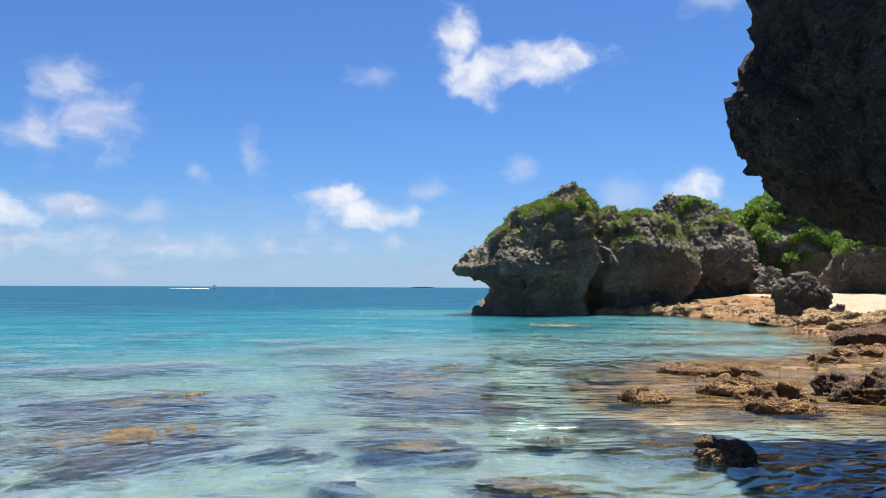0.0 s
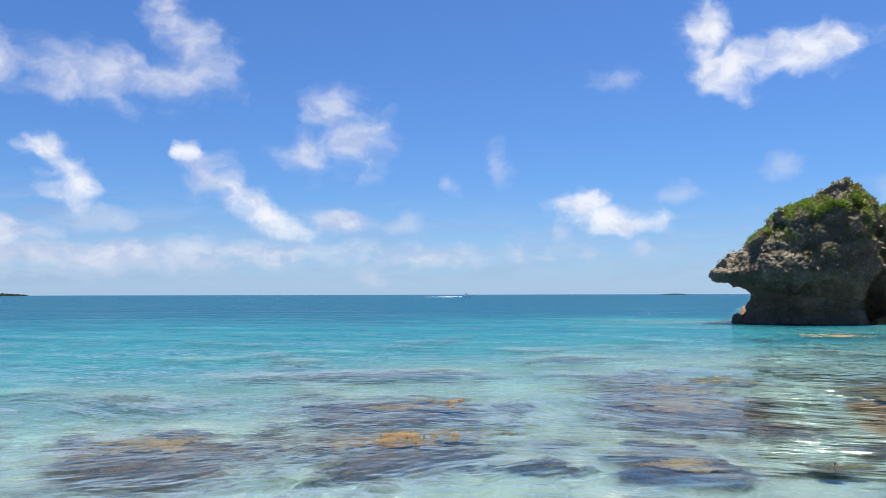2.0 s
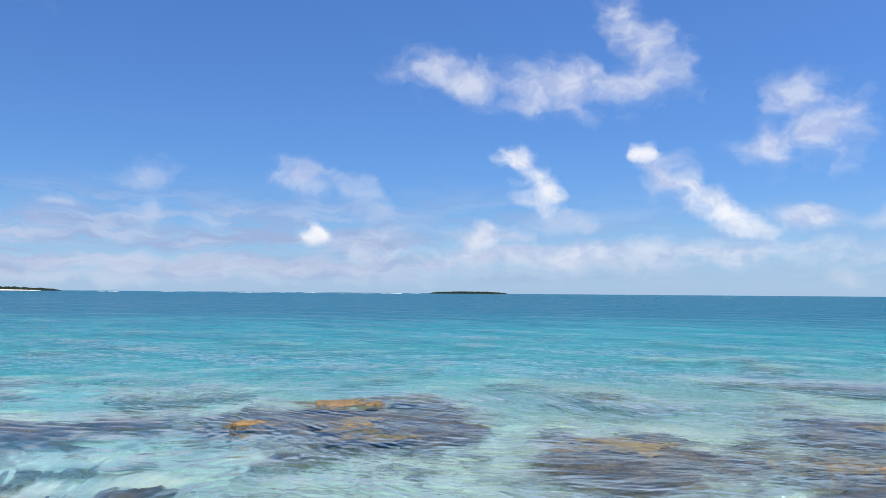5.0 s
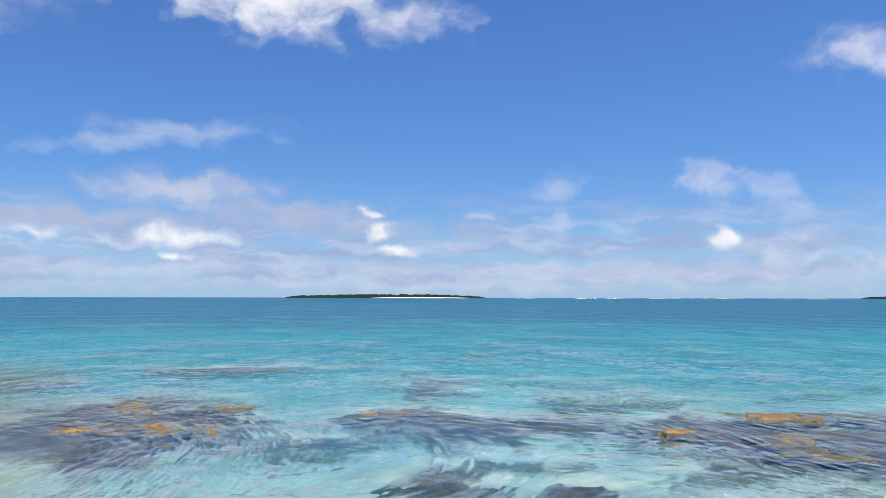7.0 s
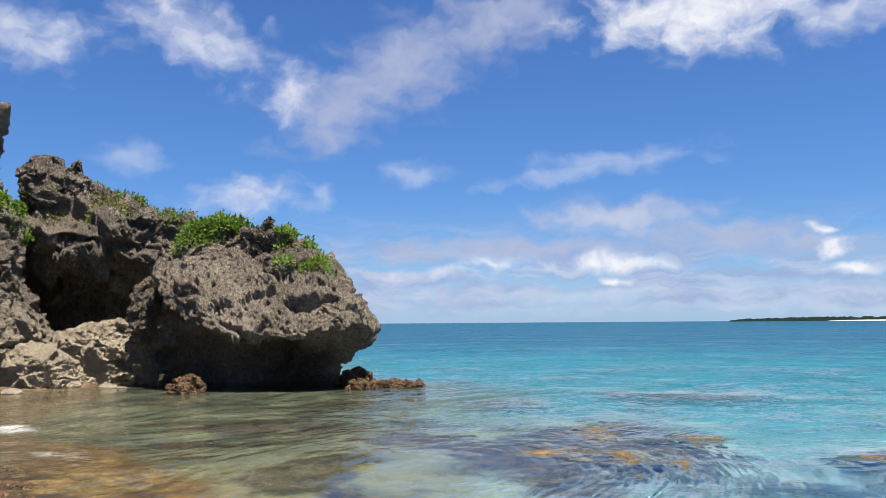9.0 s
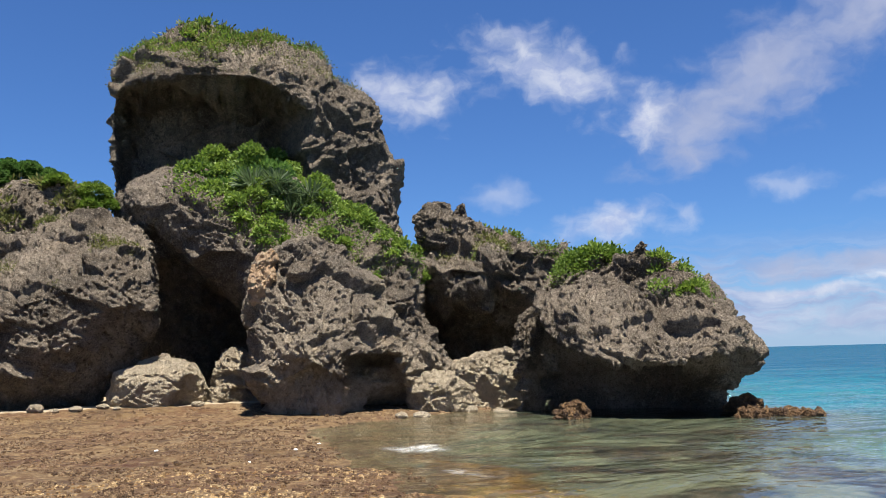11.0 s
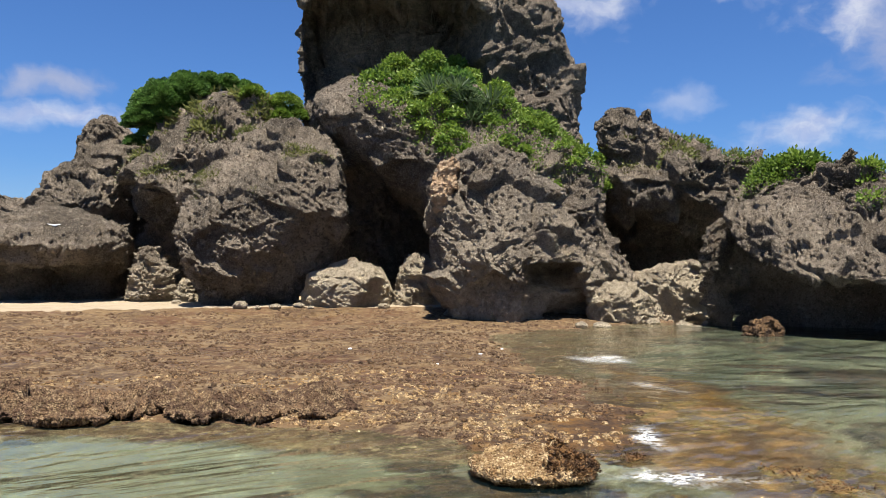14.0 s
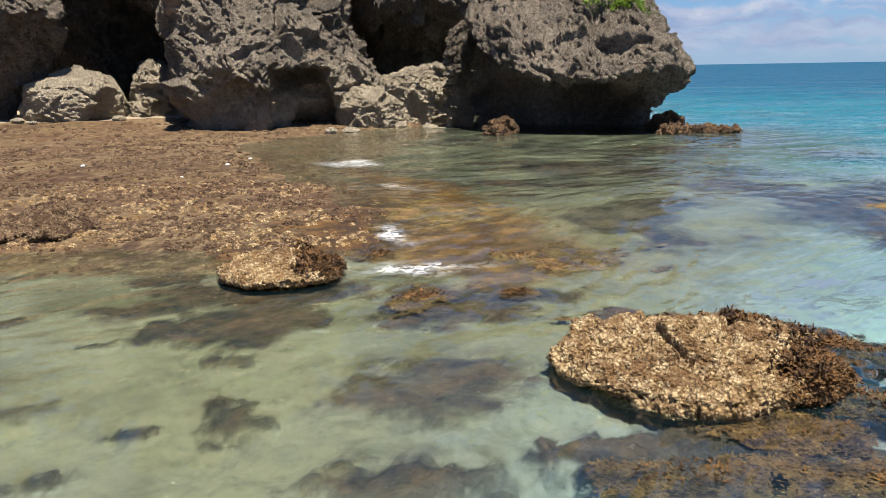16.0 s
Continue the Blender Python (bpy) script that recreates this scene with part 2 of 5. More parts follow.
def crust(name, dark, mid, pale):
    """Reef rock grown over with turf algae and small shells."""
    m, k, out = material(name)
    at = k.n("ShaderNodeTexCoord").outputs["Object"]
    knob = k.cells(at, 16.0)
    c = k.mix(k.span(k.noise(at, 1.6, 6.0, 0.65), 0.38, 0.66), dark, mid)
    c = k.mix(k.span(k.noise(at, 9.0, 6.0, 0.7), 0.45, 0.62), c, pale)
    c = k.mix(k.span(k.noise(at, 30.0, 3.0, 0.6), 0.56, 0.7, 0.0, 0.7), c, dark)
    grit = k.cells(at, 46.0)
    # hollows between grains darkened, their shade put into the colour
    c = k.mix(k.span(grit, 0.35, 0.75, 0.0, 0.75), c, dark)
    tall = k.math("ADD", k.math("MULTIPLY", knob, -0.7), k.math("ADD", k.noise(at, 22.0, 6.0, 0.7), k.math("MULTIPLY", grit, -0.6)))
    surface(k, out, c, 0.8, k.bump(tall, 1.0, 0.06), 0.35)
    return m


CRUST = crust("turf_covered_reef", (0.151, 0.0793, 0.0293), (0.392, 0.267, 0.121), (0.584, 0.444, 0.251))
SHORE_CRUST = crust("orange_weedy_reef", (0.085, 0.042, 0.016), (0.25, 0.135, 0.042), (0.36, 0.215, 0.085))
WET_CRUST = crust("wet_brown_reef", (0.0432, 0.023, 0.0115), (0.115, 0.0605, 0.023), (0.196, 0.115, 0.049))


def weed(name, dark, light):
    m, k, out = material(name)
    at = k.n("ShaderNodeTexCoord").outputs["Object"]
    c = k.mix(k.span(k.noise(at, 7.0, 6.0, 0.7), 0.36, 0.62), dark, light)
    c = k.mix(k.span(k.noise(at, 1.4, 3.0), 0.45, 0.7, 0.0, 0.6), c, dark)
    surface(k, out, c, 0.5, k.bump(k.noise(at, 26.0, 5.0, 0.75), 1.0, 0.05), 0.4)
    return m


WEED = weed("golden_seaweed", (0.085, 0.048, 0.0145), (0.215, 0.132, 0.037))
BROWN_WEED = weed("brown_seaweed", (0.042, 0.0195, 0.007), (0.19, 0.093, 0.025))
TURF_CRUST = crust("brown_turf_on_reef", (0.0634, 0.0317, 0.015), (0.196, 0.118, 0.0576), (0.299, 0.207, 0.115))


def leaf(name, a, b):
    m, k, out = material(name)
    island = k.n("ShaderNodeNewGeometry").outputs["Random Per Island"]
    at = k.n("ShaderNodeTexCoord").outputs["Object"]
    c = k.mix(island, a, b)
    c = k.mix(k.span(k.noise(at, 0.8, 3.0), 0.4, 0.7, 0.0, 0.6), c, (a[0] * 0.6, a[1] * 0.7, a[2] * 0.6))
    p = surface(k, out, c, 0.55, None, 0.35)
    glow = k.n("ShaderNodeBsdfTranslucent")
    k.link(c, glow.inputs[0])
    both = k.n("ShaderNodeMixShader")
    both.inputs[0].default_value = 0.42
    k.link(p.outputs[0], both.inputs[1])
    k.link(glow.outputs[0], both.inputs[2])
    k.link(both.outputs[0], out.inputs[0])
    return m


BRIGHT_LEAF = leaf("bright_leaves", (0.084, 0.151, 0.0202), (0.224, 0.308, 0.0504))
DARK_LEAF = leaf("dark_leaves", (0.0462, 0.103, 0.0225), (0.133, 0.237, 0.0513))
HILL_LEAF = leaf("glossy_leaves", (0.0711, 0.151, 0.0311), (0.231, 0.356, 0.0801))
GREY_LEAF = leaf("strap_leaves", (0.0479, 0.0821, 0.0342), (0.137, 0.184, 0.0821))
DRY_LEAF = leaf("dry_turf", (0.095, 0.105, 0.03), (0.21, 0.215, 0.065))

# the bed: pale sand, brown turf on the reef flat, dark coral heads
BED, k, out = material("sea_bed")
at = k.n("ShaderNodeTexCoord").outputs["Object"]
sand = k.mix(k.span(k.noise(at, 0.35, 4.0), 0.35, 0.65), (0.165, 0.175, 0.165), (0.235, 0.25, 0.23))
sand = k.mix(k.span(k.noise(at, 2.2, 5.0, 0.65), 0.52, 0.7, 0.0, 0.55), sand, (0.124, 0.124, 0.0774))
sand = k.mix(k.attr("silt"), sand, k.mix(k.span(k.noise(at, 1.1, 6.0, 0.7), 0.42, 0.7), (0.112, 0.096, 0.052), (0.062, 0.052, 0.027)))
# bay: dark weed on the bed, with the crags' dark reflection put into colour
sand = k.mix(k.math("MULTIPLY", k.span(k.attr("silt"), 1.1, 1.8), k.span(k.noise(k.vec("MULTIPLY", at, (1.0, 1.5, 0.0)), 0.55, 6.0, 0.66, distortion=0.7), 0.40, 0.56, 0.0, 0.85)), sand, (0.030, 0.028, 0.014))
sand = k.mix(k.math("MULTIPLY", k.attr("silt"), k.span(k.noise(at, 3.3, 8.0, 0.74, distortion=0.7), 0.5, 0.64, 0.0, 0.6)), sand, (0.052, 0.044, 0.022))
sand = k.mix(k.span(k.noise(at, 19.0, 5.0, 0.7), 0.48, 0.7, 0.0, 0.45), sand, k.mix(1.0, sand, (0.52, 0.5, 0.45), "MULTIPLY"))
turf = k.mix(k.span(k.noise(at, 0.8, 6.0, 0.65), 0.36, 0.64), (0.0516, 0.0258, 0.0103), (0.139, 0.085, 0.0361))
turf = k.mix(k.span(k.noise(at, 0.33, 4.0, 0.6), 0.45, 0.62, 0.0, 0.7), turf, (0.0774, 0.0309, 0.0129))
turf = k.mix(k.span(k.noise(at, 7.0, 7.0, 0.75), 0.48, 0.62), turf, (0.207, 0.142, 0.0696))
turf = k.mix(k.span(k.noise(at, 3.0, 5.0, 0.7), 0.53, 0.66, 0.0, 0.85), turf, (0.0387, 0.0185, 0.00926))
turf = k.mix(k.span(k.noise(at, 0.45, 7.0, 0.68, distortion=0.8), 0.52, 0.62, 0.0, 0.7), turf, k.mix(k.span(k.noise(at, 14.0, 5.0, 0.7), 0.4, 0.62), (0.10, 0.062, 0.03), (0.27, 0.195, 0.105)))
heads = k.mix(k.span(k.noise(at, 4.0, 6.0, 0.7), 0.35, 0.7), (0.0114, 0.00926, 0.00876), (0.0986, 0.0541, 0.0247))
beach = k.mix(k.noise(at, 3.0, 5.0), (0.284, 0.224, 0.148), (0.39, 0.319, 0.224))
ragged = k.math("MULTIPLY", k.math("SUBTRACT", k.noise(at, 1.7, 8.0, 0.72, distortion=0.5), 0.5), 1.7)
c = k.mix(k.span(k.math("ADD", k.attr("heads"), ragged), 0.22, 0.78, 0.0, 0.92), sand, heads)
c = k.mix(k.span(k.math("ADD", k.attr("turf"), k.math("MULTIPLY", ragged, 0.6)), 0.35, 0.65), c, turf)
tan = k.mix(k.span(k.noise(at, 2.2, 7.0, 0.72), 0.36, 0.64), (0.10, 0.048, 0.017), (0.26, 0.135, 0.042))
c = k.mix(k.span(k.math("ADD", k.attr("tan"), k.math("MULTIPLY", ragged, 0.6)), 0.35, 0.7), c, tan)
gold = k.mix(k.span(k.noise(at, 3.2, 7.0, 0.72), 0.42, 0.72), (0.042, 0.02, 0.007), (0.175, 0.085, 0.017))
c = k.mix(k.span(k.math("ADD", k.attr("gold"), k.math("MULTIPLY", ragged, 0.8)), 0.3, 0.75), c, gold)
c = k.mix(k.span(k.math("ADD", k.attr("beach"), k.math("MULTIPLY", ragged, 0.5)), 0.4, 0.6), c, beach)
tall = k.math("ADD", k.noise(at, 6.0, 8.0, 0.75), k.math("MULTIPLY", k.cells(at, 13.0), -0.5))
lump = k.math("MULTIPLY", tall, k.span(k.math("MAXIMUM", k.attr("turf"), k.attr("heads")), 0.2, 0.6, 0.12, 1.0))
wetness = k.span(k.noise(at, 0.55, 5.0, 0.65), 0.42, 0.62, 0.9, 0.38)
surface(k, out, c, wetness, k.bump(lump, 1.0, 0.09), 0.35)

# clear water over the bed: a mirror by Fresnel, else a look through tinted water, milkier and bluer with depth and
# along painted wave streaks
SEA, k, out = material("sea_water")
at = k.n("ShaderNodeTexCoord").outputs["Object"]
swell = k.noise(k.vec("MULTIPLY", at, (0.8, 1.1, 0.0)), 1.0, 3.0, 0.55, distortion=0.8)
chop = k.noise(k.vec("MULTIPLY", at, (1.0, 1.3, 0.0)), 2.1, 3.0, 0.5, distortion=0.5)
far_wave = k.noise(k.vec("MULTIPLY", at, (0.16, 0.26, 0.0)), 1.0, 5.0, 0.62, distortion=0.6)
calm = k.span(k.attr("depth"), 0.1, 0.7, 0.24, 1.0)
shape = k.bump(k.math("ADD", swell, k.math("MULTIPLY", chop, 0.15)), calm, 0.07, k.bump(far_wave, calm, 1.5))
depth = k.attr("depth")
through_water = k.n("ShaderNodeBsdfRefraction")
through_water.inputs["IOR"].default_value, through_water.inputs["Roughness"].default_value = 1.33, 0.0
k.link(k.mix(k.span(depth, 0.1, 1.2, smooth=False), (0.78, 0.92, 0.96), (0.12, 0.52, 0.70)), through_water.inputs[0])
k.link(shape, through_water.inputs["Normal"])
body = k.n("ShaderNodeBsdfDiffuse")
patchy = k.noise(k.vec("MULTIPLY", at, (0.05, 0.05, 0.0)), 1.0, 6.0, 0.65)
blue = k.math("ADD", depth, k.math("MULTIPLY", k.math("SUBTRACT", patchy, 0.5), 3.0))
# wave streaks, light and dark as slopes mirror the sky, put into colour
blue = k.math("ADD", blue, k.math("MULTIPLY", k.math("SUBTRACT", k.math("ADD", swell, far_wave), 1.0), 4.0))
k.link(k.mix(k.span(blue, 0.6, 4.6), (0.014, 0.116, 0.157), (0.005, 0.054, 0.106)), body.inputs[0])
k.link(shape, body.inputs["Normal"])
deep = k.n("ShaderNodeMixShader")
# the same streaks put into the mix of clear and milky water
wave_streaks = k.math("ADD", k.math("MULTIPLY", k.math("SUBTRACT", chop, 0.5), 0.5), k.math("MULTIPLY", k.math("SUBTRACT", far_wave, 0.5), 0.9))
k.link(k.span(k.math("ADD", depth, wave_streaks), 0.2, 2.3, 0.02, 0.95), deep.inputs[0])
k.link(through_water.outputs[0], deep.inputs[1])
k.link(body.outputs[0], deep.inputs[2])
mirror = k.n("ShaderNodeBsdfGlossy")
mirror.inputs["Roughness"].default_value = 0.05
k.link(shape, mirror.inputs["Normal"])
fres = k.n("ShaderNodeFresnel")
fres.inputs["IOR"].default_value = 1.33
k.link(shape, fres.inputs["Normal"])
wet = k.n("ShaderNodeMixShader")
k.link(k.math("MULTIPLY", fres.outputs[0], k.math("MULTIPLY", k.span(depth, 0.12, 0.4, 0.85, 1.1), k.span(depth, 0.4, 2.4, 1.0, 0.45)), clamp=True), wet.inputs[0])
k.link(deep.outputs[0], wet.inputs[1])
k.link(mirror.outputs[0], wet.inputs[2])
k.link(wet.outputs[0], out.inputs[0])

FOAM, k, out = material("sea_foam")
at = k.n("ShaderNodeTexCoord").outputs["Object"]
lace = k.math("ABSOLUTE", k.math("SUBTRACT", k.noise(at, 7.5, 6.0, 0.7, distortion=1.4), 0.5))
lace = k.math("ADD", k.span(lace, 0.0, 0.16, 1.0, 0.0), k.math("MULTIPLY", k.attr("foam"), 1.1))
froth_white = surface(k, out, (0.80, 0.83, 0.84), 0.6)
clear_gap = k.n("ShaderNodeBsdfTransparent")
lacy = k.n("ShaderNodeMixShader")
k.link(k.span(lace, 1.1, 2.1, 0.0, 0.68), lacy.inputs[0])
k.link(clear_gap.outputs[0], lacy.inputs[1])
k.link(froth_white.outputs[0], lacy.inputs[2])
k.link(lacy.outputs[0], out.inputs[0])
SPRAY, k, out = material("white_water")
surface(k, out, k.mix(k.noise(k.n("ShaderNodeTexCoord").outputs["Object"], 0.8, 4.0), (0.78, 0.80, 0.82), (0.88, 0.89, 0.90)), 0.7)
PAINT, k, out = material("white_boat_paint")
surface(k, out, k.mix(k.noise(k.n("ShaderNodeTexCoord").outputs["Object"], 2.0), (0.74, 0.75, 0.76), (0.82, 0.82, 0.82)), 0.35)
WOODS, k, out = material("far_woods")
surface(k, out, k.mix(k.noise(k.n("ShaderNodeTexCoord").outputs["Object"], 0.06, 5.0, 0.7), (0.005, 0.010, 0.010), (0.014, 0.020, 0.015)), 0.9, None, 0.0)
STRAND, k, out = material("far_sand")
surface(k, out, k.mix(k.noise(k.n("ShaderNodeTexCoord").outputs["Object"], 0.02), (0.30, 0.28, 0.24), (0.42, 0.39, 0.34)), 0.9)

# ---------------------------------------------------------------- shaping tools
RND = np.random.RandomState(7)
TABLE = RND.rand(65536)
JIT = RND.rand(65536, 3)


def _hash(i):
    return ((i[..., 0] * 73856093) ^ (i[..., 1] * 19349663) ^ (i[..., 2] * 83492791)) & 0xFFFF


SLOPES = RND.normal(size=(65536, 3))
SLOPES /= np.linalg.norm(SLOPES, axis=1, keepdims=True)
SLOPE_X, SLOPE_Y, SLOPE_Z = [np.ascontiguousarray(SLOPES[:, k], dtype=np.float32) for k in range(3)]
TWIST = np.array(Matrix.Rotation(0.9, 3, Vector((0.4, 0.7, 0.6)).normalized()))


def _keys(i, c):
    return (i[:, 0] + c[0]) * 73856093, (i[:, 1] + c[1]) * 19349663, (i[:, 2] + c[2]) * 83492791


def vnoise(p):
    """Smooth noise, about -1 to 1, at the points p."""
    i = np.floor(p)
    g = (p - i).astype(np.float32)
    i = i.astype(np.int64)
    f = g * g * g * (g * (g * 6 - 15) + 10)
    low, high = _keys(i, (0, 0, 0)), _keys(i, (1, 1, 1))
    key = [(low[k], high[k]) for k in range(3)]
    off = [(g[:, k], g[:, k] - 1) for k in range(3)]
    share = [(1 - f[:, k], f[:, k]) for k in range(3)]
    total = np.zeros(len(p), dtype=np.float32)
    for a in (0, 1):
        for b in (0, 1):
            for c in (0, 1):
                h = (key[0][a] ^ key[1][b] ^ key[2][c]) & 0xFFFF
                total += share[0][a] * share[1][b] * share[2][c] * (SLOPE_X[h] * off[0][a] + SLOPE_Y[h] * off[1][b] + SLOPE_Z[h] * off[2][c])
    return np.clip(total * 1.7, -1, 1).astype(float)


def fbm(p, octaves=4, gain=0.5, ridged=False):
    total, amp, norm = np.zeros(len(p)), 1.0, 0.0
    for o in range(octaves):
        v = vnoise(p * 2.03 ** o + 17.3 * o)
        p = p @ TWIST
        total += amp * ((1 - 2 * np.abs(v)) if ridged else v)
        norm += amp
        amp *= gain
    return total / norm


def plates(p, tilt=1.2):
    """Tilted flat breaks, one to a cell, with steps and thin cracks between them."""
    i = np.floor(p)
    g = (p - i).astype(np.float32)
    i = i.astype(np.int64)
    best, second = np.full(len(p), 9.0, dtype=np.float32), np.full(len(p), 9.0, dtype=np.float32)
    cell = np.zeros(len(p), dtype=np.int64)
    rel = np.zeros((len(p), 3), dtype=np.float32)
    spots = JIT.astype(np.float32)
    for a in (-1, 0, 1):
        for b in (-1, 0, 1):
            for c in (-1, 0, 1):
                x, y, z = _keys(i, (a, b, c))
                h = (x ^ y ^ z) & 0xFFFF
                away = g - spots[h] - np.array((a, b, c), dtype=np.float32)
                d = (away * away).sum(1)
                near = d < best
                second = np.where(near, best, np.minimum(second, d))
                best = np.where(near, d, best)
                cell[near] = h[near]
                rel[near] = away[near]
    level = TABLE[(cell * 31 + 7) & 0xFFFF] - 0.5 + tilt * (rel * SLOPES[(cell * 17 + 3) & 0xFFFF]).sum(1)
    gap = np.sqrt(second) - np.sqrt(best)
    return level * smooth(gap, 0.0, 0.10) - 0.12 * smooth(0.07 - gap, 0.0, 0.07)


def smooth(x, a, b):
    t = np.clip((x - a) / (b - a), 0, 1)
    return t * t * (3 - 2 * t)


def mesh_from(name, verts, faces, mat, shade=True):
    me = bpy.data.meshes.new(name)
    n = faces.shape[1]
    me.vertices.add(len(verts))
    me.vertices.foreach_set("co", np.ascontiguousarray(verts, dtype=np.float32).ravel())
    me.loops.add(faces.size)
    me.loops.foreach_set("vertex_index", faces.astype(np.int32).ravel())
    me.polygons.add(len(faces))
    me.polygons.foreach_set("loop_start", np.arange(0, faces.size, n, dtype=np.int32))
    me.polygons.foreach_set("loop_total", np.full(len(faces), n, dtype=np.int32))
    if shade:
        me.polygons.foreach_set("use_smooth", np.ones(len(faces), dtype=bool))
    me.materials.append(mat)
    me.update(calc_edges=True)
    me.validate()
    return me


def grid_faces(rows, cols, wrap=True):
    r, c = np.meshgrid(np.arange(rows - 1), np.arange(cols if wrap else cols - 1), indexing="ij")
    c2 = (c + 1) % cols
    return np.stack([r * cols + c, r * cols + c2, (r + 1) * cols + c2, (r + 1) * cols + c], -1).reshape(-1, 4)


def axes_at(az, r, o):
    """Foot, sideways and outward directions at a heading and distance from o."""
    a = radians(az)
    out = np.array((-math.sin(a), math.cos(a), 0.0))
    side = np.array((math.cos(a), math.sin(a), 0.0))
    return np.array((o[0], o[1], 0.0)) + r * out, side, out


SHAPES = {}


def rock(name, az, r, o, levels, mat, label, category="rock", nu=250, nv=150, amp=0.30, size=1.7, sq=2.7, facets=9, seed=1, pit=0.10, group="", strata=0.0, parent=None, carve=None, pieces=()):
    """A boulder or crag lofted through levels (height, left, right, front, back), chopped to facets and weathered."""
    nu, nv = int(nu * 1.22), int(nv * 1.22)
    lv = np.array(levels, dtype=float)
    ends = np.array([np.r_[lv[0][0] - 0.05, [(lv[0][1] + lv[0][2]) / 2] * 2, [(lv[0][3] + lv[0][4]) / 2] * 2]])
    tops = np.array([np.r_[lv[-1][0] + 0.12 * abs(lv[-1][2] - lv[-1][1]), [(lv[-1][1] + lv[-1][2]) / 2] * 2, [(lv[-1][3] + lv[-1][4]) / 2] * 2]])
    lv = np.vstack([ends, lv, tops])
    step = np.abs(np.diff(lv, axis=0)).max(1) + np.abs(np.diff(lv[:, 0])) * 0.6
    step[0] *= 0.25
    s = np.r_[0, np.cumsum(step)]
    q = np.linspace(0, s[-1], nv)
    col = np.stack([np.interp(q, s, lv[:, k]) for k in range(5)], 1)
    for _ in range(2):
        col[1:-1] = (col[:-2] + 2 * col[1:-1] + col[2:]) / 4
    front = np.linspace(-math.pi, 0, int(nu * 0.7), endpoint=False)
    th = np.r_[front, np.linspace(0, math.pi, nu - len(front), endpoint=False)]
    c, sn = np.cos(th), np.sin(th)
    d = (np.abs(c) ** sq + np.abs(sn) ** sq) ** (1 / sq)
    x, y = c / d, sn / d
    P = np.empty((nv, nu, 3))
    P[..., 0] = ((col[:, 1] + col[:, 2]) / 2)[:, None] + ((col[:, 2] - col[:, 1]) / 2)[:, None] * x
    P[..., 1] = ((col[:, 3] + col[:, 4]) / 2)[:, None] + ((col[:, 4] - col[:, 3]) / 2)[:, None] * y
    P[..., 2] = col[:, :1]
    if carve:
        P[..., 1] += carve(P[..., 0], P[..., 2]) * smooth(-P[..., 1], -2.0, 0.5)
    rng = np.random.RandomState(seed)
    flat = P.reshape(-1, 3)
    mid = flat.mean(0)
    for _ in range(facets):
        n = np.array((rng.normal() * 0.7, -1.0, rng.normal() * 0.6 + 0.1))
        n /= np.linalg.norm(n)
        h = (flat - mid) @ n
        lim = h.max() * rng.uniform(0.62, 0.86)
        flat -= n * (np.maximum(h - lim, 0) * 0.95)[:, None]
    P = flat.reshape(nv, nu, 3)
    du = np.roll(P, -1, 1) - np.roll(P, 1, 1)
    dv = np.gradient(P, axis=0)
    N = np.cross(du, dv)
    N /= np.linalg.norm(N, axis=2, keepdims=True) + 1e-9
    n, p = N.reshape(-1, 3), P.reshape(-1, 3) + seed * 13.7
    bend = np.stack([fbm(p / (size * 0.8) + 31 * k, 3) for k in (1, 2, 3)], 1)
    lump = fbm(p / size, 4)
    block = plates((p + bend * size * 0.15) / (size * np.array((0.9, 0.9, 0.65))))
    small = plates((p + bend * size * 0.10) / (size * np.array((0.29, 0.29, 0.23))) + 5)
    karst = fbm(p / (size * 0.15) + bend, 4, 0.7, True)
    grain = fbm(p / (size * 0.12), 5, 0.8)
    holes = smooth(vnoise(p / (size * 0.075)), 0.2, 0.6) + smooth(vnoise(p / (size * 0.2) + 9), 0.3, 0.7)
    calm = smooth(fbm(p / (size * 0.9) + 40, 3), -0.35, 0.3)
    move = amp * (0.75 * lump + 1.1 * block) + 1.05 * pit * ((0.4 + 0.7 * calm) * (0.85 * small + 0.38 * karst) + 0.95 * grain - 0.75 * holes)
    if strata:
        band = p[:, 2] * 0.87 + p[:, 0] * 0.5 + 0.1 * lump
        move += strata * fbm(np.stack([band * 8.0, p[:, 0] * 0.5, p[:, 1] * 0.5], 1), 3, 0.6, True)
    fade = np.ones((nv, nu))
    fade[0], fade[-1] = 0.0, 0.3
    p = P.reshape(-1, 3) + n * (move * fade.ravel())[:, None]
    foot, side, out = axes_at(az, r, o)
    world_p = foot + p[:, :1] * side + p[:, 1:2] * out + p[:, 2:] * np.array((0, 0, 1.0))
    faces = grid_faces(nv, nu)
    if pieces:
        ob = new(name)
        height = p[faces, 2].mean(1)
        low = -99.0
        for piece, top in pieces:
            mine = faces[(height >= low) & (height < top)]
            used, mine = np.unique(mine, return_inverse=True)
            section = new(piece, mesh_from(piece, world_p[used], mine.reshape(-1, 4), mat, False))
            section.parent = ob
            tagged(section)
            low = top
    else:
        ob = new(name, mesh_from(name, world_p, faces, mat, False))
    if parent:
        ob.parent = parent
        tagged(ob, label)
    else:
        tagged(ob, label, category, group)
    G = world_p.reshape(nv, nu, 3)
    nn = np.cross(np.roll(G, -1, 1) - np.roll(G, 1, 1), np.gradient(G, axis=0)).reshape(-1, 3)
    nn /= np.linalg.norm(nn, axis=1, keepdims=True) + 1e-9
